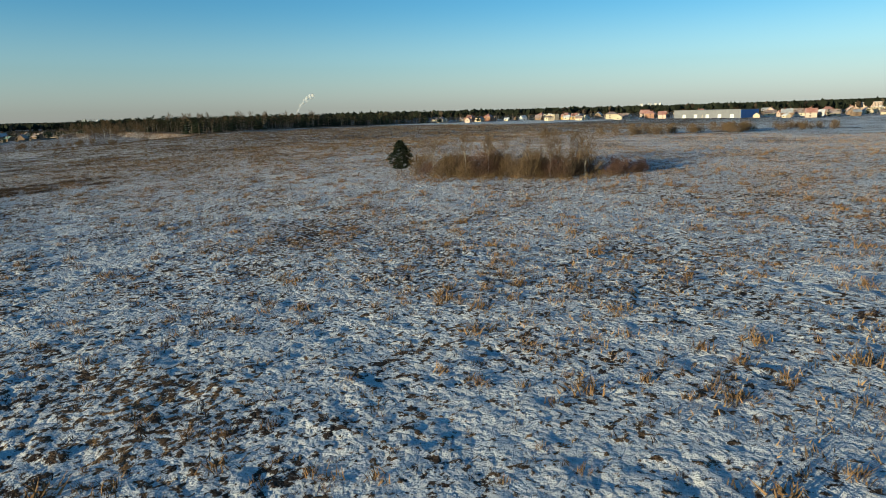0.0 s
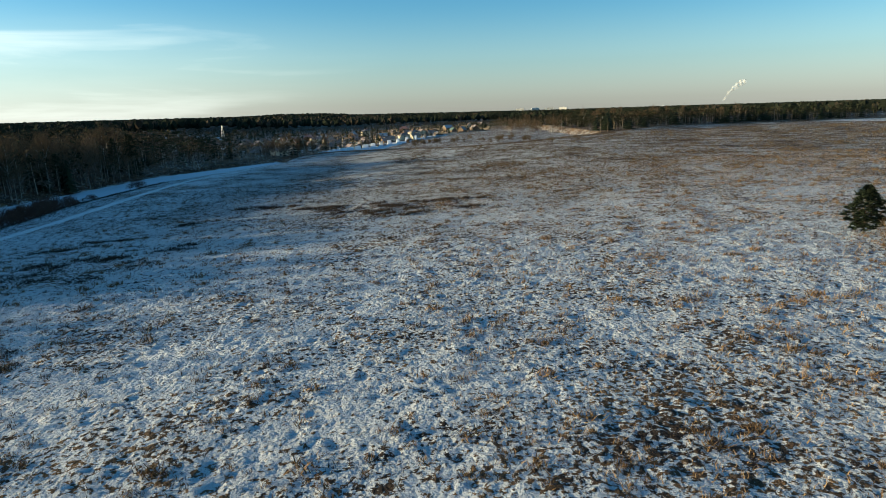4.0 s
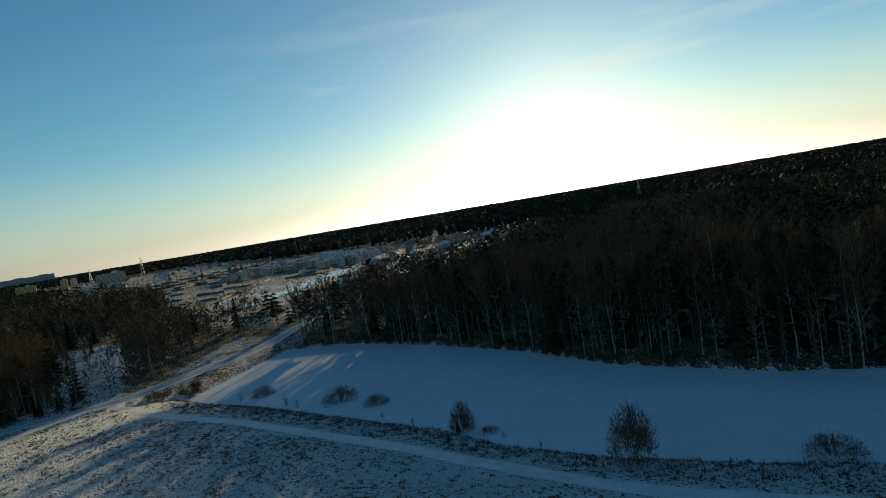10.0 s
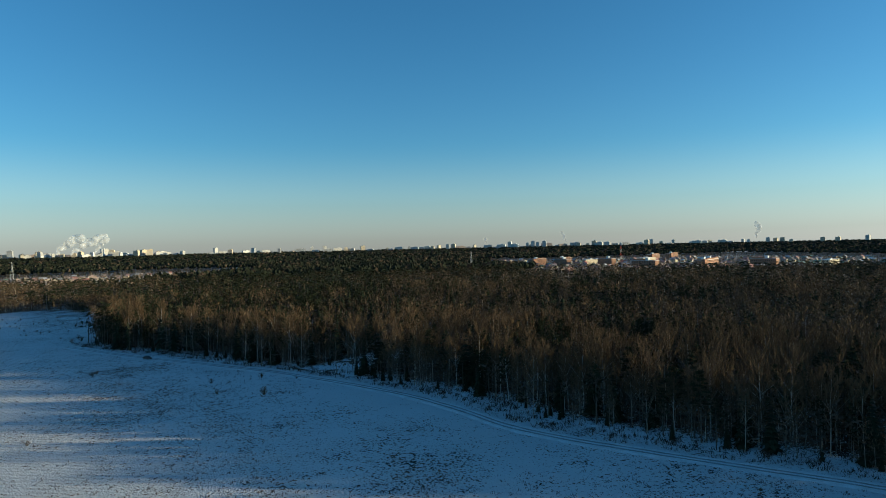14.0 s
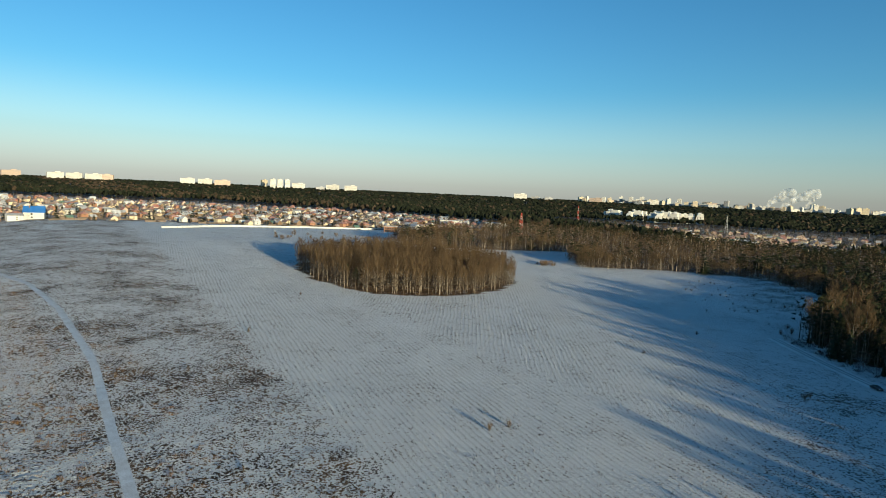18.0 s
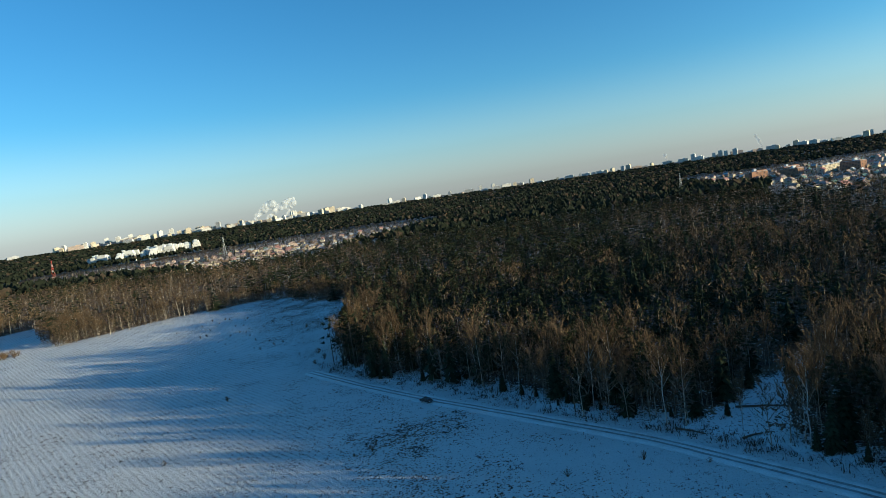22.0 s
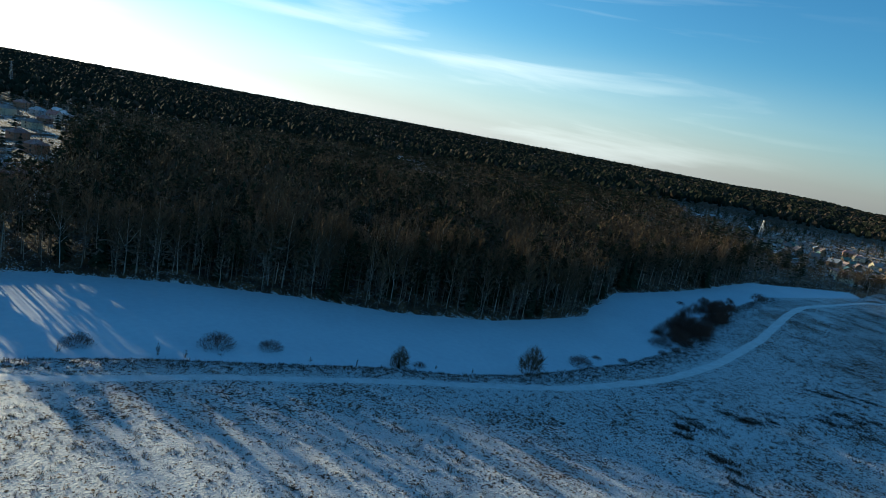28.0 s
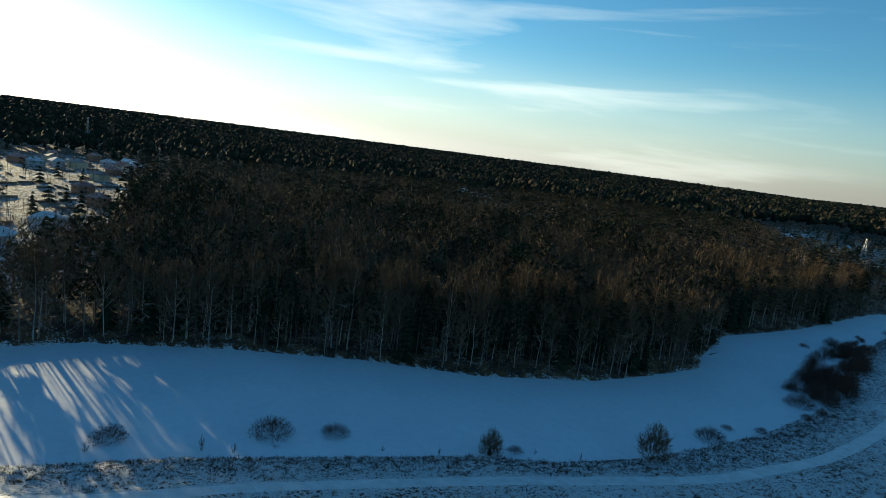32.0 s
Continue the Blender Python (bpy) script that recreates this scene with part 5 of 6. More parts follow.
house_kind("a", 11, 9, 5.6, 3.6, "white", "snow", "two-storey white house with a snowy gable roof", floors=2)
house_kind("b", 12, 10, 5.8, 3.2, "brick", "red", "two-storey orange brick house with a red hip roof", hip=True, floors=2, porch=True)
house_kind("c", 9, 8, 3.2, 3.6, "wood", "brown", "small brown timber house with a steep gable roof")
house_kind("d", 13, 11, 6.0, 3.0, "cream", "brown", "large cream house with a brown hip roof", hip=True, floors=2)
house_kind("e", 8, 7, 3.0, 2.6, "cream", "snow", "small cream cottage under a snow-covered roof")
house_kind("f", 14, 12, 6.2, 3.6, "grey", "snow", "big grey house with a snow-covered hip roof", hip=True, floors=2, porch=True)
house_kind("g", 10, 9, 5.4, 3.8, "pink", "red", "pinkish house with a red-brown gable roof", floors=2)
house_kind("h", 16, 11, 6.5, 5.0, "white", "blue", "long white house with a bright blue metal roof", floors=2)
house_kind("i", 18, 10, 7.0, 2.4, "white", "grey", "row of white terraced houses with grey roofs", floors=2)
house_kind("j", 9, 8, 3.0, 3.0, "wood", "green", "old timber cottage with a green roof", porch=True)
house_kind("k", 9, 9, 5.6, 1.0, "cream", "grey", "small two-storey estate house with a low grey roof", hip=True, floors=2)
house_kind("l", 12, 9, 3.4, 3.4, "cream", "brown", "cream bungalow with a brown gable roof")
house_kind("m", 10, 9, 5.2, 3.4, "wood", "grey", "two-storey timber house with a grey gable roof", floors=2, porch=True)
HOUSE_USED = set()


def settle(key, x, y, yaw, group, scale=1.0):
    proto = HOUSES[key]
    m = pose(x, y, float(land(x, y)), 0, 0, yaw)
    if key not in HOUSE_USED:
        HOUSE_USED.add(key)
        proto.matrix_basis = m @ Matrix.Diagonal((scale, scale, scale, 1))
        return tagged(proto, group=group)
    ob = copy_thing(proto, m)
    ob.scale = (scale, scale, scale)
    return tagged(ob, group=group)


TAKEN = []
LOOSE = []


def loose(key, x, y, yaw, scale):
    """A far house, to be joined with its neighbours."""
    LOOSE.append((key, x, y, radians(yaw), scale))


def town(poly, spacing, keys, turn, group, seed, limit, keep=1.0, things=30, size=1.0):
    """Houses on a loose grid inside an outline, the ones nearest to the flight first."""
    rng = np.random.RandomState(seed)
    (x0, y0), (x1, y1) = poly.min(0), poly.max(0)
    gx, gy = np.meshgrid(np.arange(x0, x1, spacing), np.arange(y0, y1, spacing))
    x = gx.ravel() + rng.uniform(-0.3, 0.3, gx.size) * spacing
    y = gy.ravel() + rng.uniform(-0.3, 0.3, gx.size) * spacing
    ok = inside(x, y, poly) & (edge_distance(x, y, poly) > 9) & (rng.rand(len(x)) < keep)
    ok &= edge_distance(x, y, np.array(ROAD, float), False) > 14
    for hx, hy in TAKEN:
        ok &= np.hypot(x - hx, y - hy) > 18
    x, y = x[ok], y[ok]
    order = np.argsort(np.hypot(x + 20, y + 90))[:limit]
    for i in order[things:]:
        loose(keys[rng.randint(len(keys))], x[i], y[i], turn + 90 * rng.randint(4) + rng.normal(0, 5), size * rng.uniform(0.85, 1.15))
        TAKEN.append((x[i], y[i]))
    for i in order[:things]:
        settle(keys[rng.randint(len(keys))], x[i], y[i], turn + 90 * rng.randint(4) + rng.normal(0, 5), group, size * rng.uniform(0.85, 1.15))
        TAKEN.append((x[i], y[i]))


for key, x, y, yaw, s in (("h", 743, -143, 80, 1.15),):
    settle(key, x, y, yaw, "houses of the eastern village", s)
    TAKEN.append((x, y))
for key, x, y, yaw in (("f", -412, -98, 30), ("d", -424, -66, 10), ("f", -390, -54, 70), ("f", -434, -20, 40), ("d", -480, -55, 15), ("b", -521, -102, 20), ("d", -583, -82, 5),
                       ("f", -607, -118, 30), ("d", -665, -104, 0), ("f", -848, -7, 20), ("d", -823, 15, 10), ("f", -755, 71, 25), ("f", -766, 93, 0), ("f", -788, 151, 15), ("f", -775, 172, 5),
                       ("a", -813, 181, 20), ("d", -828, 109, 0), ("f", -903, 3, 15)):
    settle(key, x, y, yaw, "houses of the western village", 0.95)
    TAKEN.append((x, y))
# mostly dark house kinds, their colours standing in for shade over the village
for i, (key, x, y) in enumerate((("f", -258, 862), ("m", -252, 930), ("m", -190, 890), ("c", -115, 683), ("m", -64, 664), ("b", -55, 850), ("l", -22, 780), ("m", 5, 920), ("d", 24, 985), ("c", 66, 930),
                              ("b", 88, 985), ("m", 146, 862), ("c", 158, 800), ("l", 215, 1100), ("c", 250, 1180))):
    settle(key, x, y, 20 + 33 * i, "houses of the northern village", 1.15)
    TAKEN.append((x, y))
for key, x, y, yaw in (("f", -612, 553, 20), ("a", -585, 540, 40), ("a", -556, 530, 10)):
    settle(key, x, y, yaw, "houses in the western woods", 1.15)
    TAKEN.append((x, y))
town(EAST_TOWN, 22, "abcdlmgclmdlebicmj", 12, "houses of the eastern village", 3, 780, 0.85, 84, 0.72)
town(NORTH_TOWN, 33, "jcmjcdjccl", 25, "houses of the northern village", 4, 70, 0.85, 40)
WEST_ROWS = np.array([(-632, -296), (-690, -140), (-915, -122), (-925, -290), (-770, -325)], float)
town(WEST_ROWS, 19, "kkkkkakl", -28, "small houses of the western estate", 5, 120, 0.85, 36)
WEST_YARDS = np.array([(-370, -100), (-360, -20), (-460, 30), (-640, 110), (-800, 220), (-930, 160), (-960, -90), (-600, -135)], float)
town(WEST_YARDS, 42, "fdbcdg", 15, "houses of the western village", 6, 40, 0.45, 20)
for i, (x, y) in enumerate(((734, 173), (702, 132), (729, 112), (769, 88), (727, 496), (611, 494), (668, 404), (690, 372), (688, 650), (790, 650), (759, 537), (720, 395), (800, 130), (770, 160))):
    settle("lecmagdl"[i % 8], x, y, 20 + 37 * i, "houses of the north-eastern village", 0.75)
    TAKEN.append((x, y))
town(NE_TOWN, 34, "lbcdegml", 20, "houses of the north-eastern village", 7, 62, 0.75, 30)
SOUTH_ROWS = np.array([(-250, -840), (-420, -790), (-640, -860), (-780, -1040), (-640, -1300), (-420, -1220), (-330, -1000)], float)
# dark-roofed kinds picked to imitate the shaded sides of these houses
town(SOUTH_ROWS, 34, "cgmjldcj", 35, "houses of the southern settlement", 8, 110, 0.85, 30)
town(SOUTH_TOWN, 44, "cgmjldcjec", 35, "houses of the southern settlement", 18, 380, 0.75, 0)
town(SW_FIELDS, 62, "ceija", 30, "houses of the southern settlement", 19, 50, 0.35, 0)
town(SE_TOWN, 34, "cmlgjdce", 20, "houses of the south-eastern settlement", 20, 260, 0.8, 0, 0.75)
SE_ROWS = np.array([(305, -980), (425, -925), (640, -1100), (700, -1160), (620, -1400), (420, -1460)], float)
town(SE_ROWS, 28, "cmlgjdce", 20, "houses of the south-eastern settlement", 9, 110, 0.95, 30, 0.75)


# the far houses, joined
MATS = list(PLASTER.values()) + list(ROOFS.values()) + [GLASS, BRICKDARK]
far_set = []
for key, proto in HOUSES.items():
    spots = [s for s in LOOSE if s[0] == key]
    if not spots:
        continue
    V, F, M, n = [], [], [], 0
    for ob in proto.children:
        me = ob.data
        v = np.empty(len(me.vertices) * 3)
        me.vertices.foreach_get("co", v)
        f = np.empty(len(me.loops), int)
        me.loops.foreach_get("vertex_index", f)
        V.append(v.reshape(-1, 3)), F.append(f.reshape(-1, 3) + n), M.append(np.full(len(f) // 3, MATS.index(me.materials[0])))
        n += len(v) // 3
    P = np.array([(x, y, float(land(x, y))) for _, x, y, _, _ in spots])
    sc = np.array([s[4] for s in spots])
    far_set.append(scatter((np.concatenate(V), np.concatenate(F), np.concatenate(M)), P, np.array([s[3] for s in spots]), sc, sc))
V, F, M = join(far_set)
tagged(new("far_houses", mesh_np("far_houses", V, F, MATS, M)), "far village houses with snowy and red roofs", "houses", kind="stuff")


def block_kind(key, w, d, floors, wall, label, step=0):
    """A block of flats: body, roof edge, a row of windows for each floor, lift house."""
    top = tagged(new("apartment_block"), label, "building")
    h = floors * 3.0
    s = [box(0, 0, -2, w, d, h + 2)]
    if step:
        s.append(box(-w * 0.2, 0, h, w * 0.5, d, step * 3.0))
        s.append(box(w * 0.3, d * 0.2, 0, w * 0.2, d * 1.1, h + step * 1.5))
    shape_part("wall", top, PLASTER[wall], *s)
    shape_part("roof", top, ROOFS["snow"], box(0, 0, h + 0.02 if not step else h, w + 0.4, d + 0.4, 0.5), box(w * 0.1, 0, h + 0.5, w * 0.12, d * 0.5, 2.4 + step * 3))
    n, s = max(4, int(w / 3.6)), []
    for f in range(floors):
        z = 3.0 * f + 1.0
        for i in range(n):
            x = -w / 2 + (i + 0.5) * w / n
            s += [box(x, -d / 2 - 0.03, z, w / n * 0.5, 0.14, 1.5), box(x, d / 2 + 0.03, z, w / n * 0.5, 0.14, 1.5)]
        for sy in (-0.25, 0.25):
            s += [box(w / 2 + 0.03, sy * d, z, 0.14, 1.7, 1.5), box(-w / 2 - 0.03, sy * d, z, 0.14, 1.7, 1.5)]
    tagged(shape_part("glazing", top, GLASS, *s), kind="stuff")
    HOUSES[key] = top


block_kind("w5", 46, 16, 7, "white", "white stepped apartment block above the woods", 3)
block_kind("o5", 52, 15, 6, "brick", "orange brick apartment block lit by low sun", 1)
block_kind("c5", 60, 14, 5, "cream", "long cream apartment block", 0)
block_kind("y9", 44, 16, 10, "yellow", "tall yellow panel apartment block", 0)
block_kind("p9", 70, 16, 9, "pink", "long pinkish panel apartment block", 0)
brng = np.random.RandomState(44)
for i in range(20):
    u, v = brng.rand(), brng.rand()
    settle("w5", 1010 + 250 * u - 90 * v, -1650 - 90 * u - 260 * v, brng.choice([20, 110]) + brng.normal(0, 4), "white flats beyond the south-eastern woods", brng.uniform(0.85, 1.1))
for i, (k, x, y, yaw) in enumerate((("o5", -480, -1560, 20), ("o5", -520, -1480, 110), ("o5", -560, -1600, 20), ("c5", -600, -1500, 25), ("c5", -650, -1560, 20), ("o5", -610, -1430, 110),
                                    ("o5", -900, -1800, 30), ("o5", -1010, -1900, 30), ("c5", -760, -1540, 30), ("o5", -720, -1180, 35), ("o5", -640, -1060, 35),
                                    ("o5", -800, -1130, 125), ("c5", -880, -1060, 35), ("o5", -560, -1120, 125))):
    settle(k, x, y, yaw, "flats of the southern town", 0.9)
for i, (k, x, y) in enumerate((("y9", -1560, -1120), ("y9", -1500, -1180), ("p9", -1640, -1150), ("p9", -1590, -1010), ("y9", -1690, -1060), ("c5", -1330, -1010))):
    settle(k, x, y, 35 + 90 * (i % 2), "flats of the south-western town", 1.0)
for i, (k, x, y) in enumerate((("c5", 735, 452), ("c5", 930, 100), ("p9", 1000, 130), ("c5", 1080, 80), ("p9", 1100, 40), ("c5", 960, 60))):
    settle(k, x, y, 70, "flats of the north-eastern village", 0.5)

# skyline of the far city
SKY_MATS = {"white": PLASTER["white"], "pink": PLASTER["pink"], "grey": PLASTER["grey"], "cream": PLASTER["cream"]}


BAND = material("far_window_band", (0.20, 0.20, 0.21), 0.7, second=(0.28, 0.27, 0.26), scale=0.1)


def tower_kind(key, w, d, h, wall, label):
    body = Shape()
    body.add(*box(0, 0, -5, w, d, h + 5))
    body.add(*box(w * 0.15, 0, h, w * 0.3, d * 0.6, 5))
    top = tagged(new("tower_block", body.mesh("tower_block", [SKY_MATS[wall]])), label, "building")
    tagged(shape_part("glazing", top, BAND, *[box(0, sy * (d / 2 + 0.1), h * (k + 0.4) / 9, w * 0.94, 0.4, h * 0.035) for k in range(9) for sy in (-1, 1)]), kind="stuff")
    HOUSES[key] = top


tower_kind("s1", 90, 22, 48, "white", "long white panel block on the skyline")
tower_kind("s2", 34, 26, 70, "white", "white tower block on the skyline")
tower_kind("s3", 100, 24, 46, "pink", "long pinkish panel block on the skyline")
tower_kind("s4", 40, 28, 60, "cream", "pale tower block on the skyline")
tower_kind("s5", 190, 26, 58, "grey", "long grey block on the skyline")
tower_kind("s6", 60, 24, 30, "grey", "low grey block on the skyline")


def skyline(key, yaw, dist, scale=1.0, turn=0.0):
    a = radians(yaw)
    x, y = -math.sin(a) * dist, math.cos(a) * dist
    settle(key, x, y, yaw + turn, "blocks on the skyline", scale)


for key, yaw in (("s3", 267.4), ("s3", 265.9), ("s1", 263.0), ("s1", 261.7), ("s1", 260.4), ("s3", 259.6), ("s1", 253.4), ("s1", 252.0), ("s3", 250.6), ("s4", 247.2), ("s2", 246.4),
                 ("s2", 245.8), ("s2", 245.2), ("s1", 244.2), ("s6", 242.3), ("s1", 241.2), ("s1", 239.6), ("s1", 224.2), ("s6", 222.9), ("s6", 221.7), ("s1", 346.0), ("s1", 344.7), ("s1", 343.4),
                 ("s1", 342.2), ("s6", 333.8), ("s2", 298.4), ("s2", 297.7), ("s2", 297.3), ("s2", 296.9), ("s4", 141.4), ("s4", 140.4), ("s2", 138.5), ("s1", 136.0), ("s4", 135.0), ("s4", 134.1)):
    skyline(key, yaw, 4350 + brng.uniform(-150, 150), 0.5 if 290 < yaw < 300 else 0.62 if yaw < 150 or yaw > 320 else 0.95, brng.normal(0, 12))
for yaw in (131.6, 129.0, 127.4):
    skyline("s5", yaw, 4250, 0.8, 4)
for yaw in np.concatenate([np.arange(143.5, 196, 0.62), np.arange(196, 219, 0.19)]):
    k = ("s1", "s4", "s2", "s1", "s3", "s6", "s4")[brng.randint(7)]
    dense = 0.82 if yaw > 196 else 0.74
    if brng.rand() < 0.9:
        skyline(k, yaw + brng.normal(0, 0.15), 4550 + brng.uniform(-200, 200), dense * brng.uniform(0.6, 1.05), brng.normal(0, 25))
for yaw, s in ((164.8, 0.6), (164.3, 0.75), (163.9, 0.65)):
    skyline("s2", yaw, 4600, s, 0)


# ---- masts and pylons ----
def mast(x, y, height, base, label, mats, arms=0):
    """A tapering lattice mast of four legs with cross braces."""
    top = tagged(new("lattice_mast"), label, "mast")
    top.matrix_basis = pose(x, y, float(land(x, y)), 0, 0, 20)
    n = 7
    lv = [(height * i / n, base / 2 * (1 - 0.86 * i / n)) for i in range(n + 1)]
    for sx in (-1, 1):
        for sy in (-1, 1):
            shape_part("leg", top, mats[0], tube([(sx * r, sy * r, z) for z, r in lv], [0.11] * (n + 1), 4))
    for i in range(n):
        (z0, r0), (z1, r1) = lv[i], lv[i + 1]
        for a, b in (((-1, -1), (1, -1)), ((1, -1), (1, 1)), ((1, 1), (-1, 1)), ((-1, 1), (-1, -1))):
            shape_part("brace", top, mats[i % len(mats)], tube([(a[0] * r0, a[1] * r0, z0), (b[0] * r1, b[1] * r1, z1)], [0.08, 0.08], 3))
            shape_part("brace", top, mats[i % len(mats)], tube([(b[0] * r0, b[1] * r0, z0), (a[0] * r1, a[1] * r1, z1)], [0.08, 0.08], 3))
    for k in range(arms):
        z = height * (0.98 - 0.13 * k)
        shape_part("arm", top, mats[0], tube([(-4.5, 0, z), (0, 0, z + 0.5), (4.5, 0, z)], [0.08, 0.16, 0.08], 4))
    return top


for yaw, dist, h, arms, red in ((9.0, 900, 28, 0, False), (103.1, 1050, 36, 0, True), (114.9, 800, 38, 3, False), (119.5, 900, 34, 3, False), (72.5, 1250, 40, 2, False),
                                (224.9, 800, 30, 0, True), (219.9, 1500, 44, 0, True), (154.4, 1150, 44, 0, True), (168.5, 1300, 40, 0, False), (207.5, 1500, 40, 3, False)):
    a = radians(yaw)
    mast(-20 - math.sin(a) * dist, -90 + math.cos(a) * dist, h, 6, "red and white lattice mast among the houses" if red else "grey steel lattice pylon",
         [REDSTEEL, TRIM] if red else [STEEL], arms)


# ---- smoke over the chimneys ----
STEAM = bpy.data.materials.new("steam")
STEAM.use_nodes = True
nt = STEAM.node_tree
pb = nt.nodes["Principled BSDF"]
pb.inputs["Base Color"].default_value, pb.inputs["Roughness"].default_value = (0.85, 0.84, 0.83, 1), 1.0
tn = nt.nodes.new("ShaderNodeTexNoise")
tn.inputs["Scale"].default_value, tn.inputs["Detail"].default_value = 0.04, 5
gp = nt.nodes.new("ShaderNodeNewGeometry")
nt.links.new(gp.outputs["Position"], tn.inputs["Vector"])
mr = nt.nodes.new("ShaderNodeMapRange")
mr.inputs["From Min"].default_value, mr.inputs["From Max"].default_value = 0.32, 0.68
mr.inputs["To Min"].default_value, mr.inputs["To Max"].default_value = 0.10, 0.34
nt.links.new(tn.outputs["Fac"], mr.inputs["Value"])
nt.links.new(mr.outputs["Result"], pb.inputs["Alpha"])


def plume(yaw, dist, height, drift, puff, count, seed, label, base=30):
    """A chimney's steam: puffs that widen as they rise and drift."""
    rng = np.random.RandomState(seed)
    a = radians(yaw)
    x0, y0 = -math.sin(a) * dist, math.cos(a) * dist
    z0 = float(land(x0, y0)) + base
    right = np.array([math.cos(a), math.sin(a), 0])
    bm = bmesh.new()
    for i in range(count):
        u = (i + rng.rand()) / count
        c = np.array([x0, y0, z0]) + right * drift * u ** 1.3 + np.array([0, 0, height * u ** 0.8]) + rng.normal(0, puff * 0.35 * (0.3 + u), 3)
        r = puff * (0.3 + 0.8 * u) * rng.uniform(0.6, 1.1)
        got = bmesh.ops.create_icosphere(bm, subdivisions=2, radius=r)["verts"]
        for v in got:
            v.co *= 1 + 0.28 * noise.noise(v.co * (2.2 / r) + Vector((seed + i, 0, 0)))
            v.co += Vector(c)
    me = bpy.data.meshes.new("smoke_plume")
    bm.to_mesh(me)
    bm.free()
    me.materials.append(STEAM)
    for p in me.polygons:
        p.use_smooth = True
    ob = tagged(new("smoke_plume", me), label, "smoke", kind="stuff")
    skin = ob.modifiers.new("skin", "REMESH")
    skin.mode, skin.voxel_size, skin.use_smooth_shade = "VOXEL", puff * 0.22, True


plume(204.0, 4300, 105, 120, 26, 40, 1, "broad white steam plume over a far power plant")
plume(203.1, 4300, 100, 190, 24, 44, 2, "broad white steam plume over a far power plant")
plume(201.4, 4300, 60, 40, 12, 14, 3, "broad white steam plume over a far power plant")
plume(146.0, 4300, 90, 12, 18, 14, 4, "white steam column on the skyline")
plume(161.3, 4300, 70, -25, 11, 14, 5, "white steam column on the skyline")
plume(168.4, 4300, 50, -10, 10, 10, 6, "white steam column on the skyline")
plume(-31.5, 2600, 75, 70, 9, 30, 8, "thin grey smoke drifting over the northern woods")
plume(95.3, 773, 13, 5, 2.6, 30, 7, "white chimney smoke over the western village", 7)


# ---- smaller built things ----
# white warehouse metal darkened to grey: the shade on its walls is in the colour
SHED = material("shaded_sheet_metal", (0.20, 0.205, 0.22), 0.6, second=(0.15, 0.155, 0.17), scale=0.1)


def warehouse():
    top = tagged(new("warehouse"), "long white metal warehouse with a blue end wall", "building")
    x, y = 748, 225
    top.matrix_basis = pose(x, y, float(land(x, y)) - 0.3, 0, 0, 82)
    shape_part("wall", top, SHED, box(0, 0, -1, 84, 36, 10))
    shape_part("end_wall", top, ROOFS["blue"], box(-42.1, 0, 0, 0.3, 36, 9), label="blue sheet metal end wall")
    shape_part("roof", top, SHED, box(0, 0, 9, 85, 37, 0.6))
    for i in range(5):
        shape_part("gate", top, TRIM, box(-32 + 15 * i, 18.1, 0, 4.2, 0.3, 4.5))


warehouse()
top = tagged(new("low_building"), "low yellow building beside the meadow", "building")
top.matrix_basis = pose(745, 436, float(land(745, 436)) - 0.3, 0, 0, 118)
shape_part("wall", top, PLASTER["yellow"], box(0, 0, -1, 46, 14, 5))
shape_part("roof", top, ROOFS["grey"], box(0, 0, 4, 47, 15, 0.4))
for i in range(7):
    shape_part("window", top, GLASS, box(-19 + 6.3 * i, 7.05, 1.4, 3, 0.16, 1.8))
for i, (x, y) in enumerate(((620, -505), (756, -709), (701, -758))):
    top = tagged(new("low_building"), "orange two-storey building at the village edge" if i == 0 else "long white building at the village edge", "building")
    top.matrix_basis = pose(x, y, float(land(x, y)) - 0.3, 0, 0, 40)
    shape_part("wall", top, PLASTER["brick" if i == 0 else "white"], box(0, 0, -1, 14 if i == 0 else 34, 12, 8))
    shape_part("roof", top, ROOFS["snow"], box(0, 0, 7, 15 if i == 0 else 35, 13, 0.5))
    for f in (0, 1):
        for k in range(4):
            shape_part("window", top, GLASS, box(-4.5 + 3 * k, 6.05, 1 + 3 * f, 1.5, 0.16, 1.6))
            shape_part("window", top, GLASS, box(-4.5 + 3 * k, -6.05, 1 + 3 * f, 1.5, 0.16, 1.6))

# the long white wall in front of the eastern village
wall = tagged(new("boundary_wall"), "long white boundary wall between field and village", "wall")
line = np.array([(612, -236), (640, -300), (652, -400), (655, -520)], float)
t = np.concatenate([[0], np.cumsum(np.hypot(*np.diff(line, axis=0).T))])
panel = Shape()
panel.add(*box(0, 0, -0.8, 5.8, 0.3, 2.6))
panel_me = panel.mesh("panel", [PLASTER["white"]])
post = Shape()
post.add(*box(0, 0, -0.8, 0.5, 0.5, 2.8))
post_me = post.mesh("post", [PLASTER["grey"]])
for i, s in enumerate(np.arange(0, t[-1], 6.0)):
    x, y = np.interp(s, t, line[:, 0]), np.interp(s, t, line[:, 1])
    x2, y2 = np.interp(s + 3, t, line[:, 0]), np.interp(s + 3, t, line[:, 1])
    yaw = math.degrees(math.atan2(y2 - y, x2 - x))
    part("panel", panel_me, wall).matrix_basis = pose(x2, y2, float(land(x2, y2)), 0, 0, yaw)
    part("post", post_me, wall).matrix_basis = pose(x, y, float(land(x, y)), 0, 0, yaw)

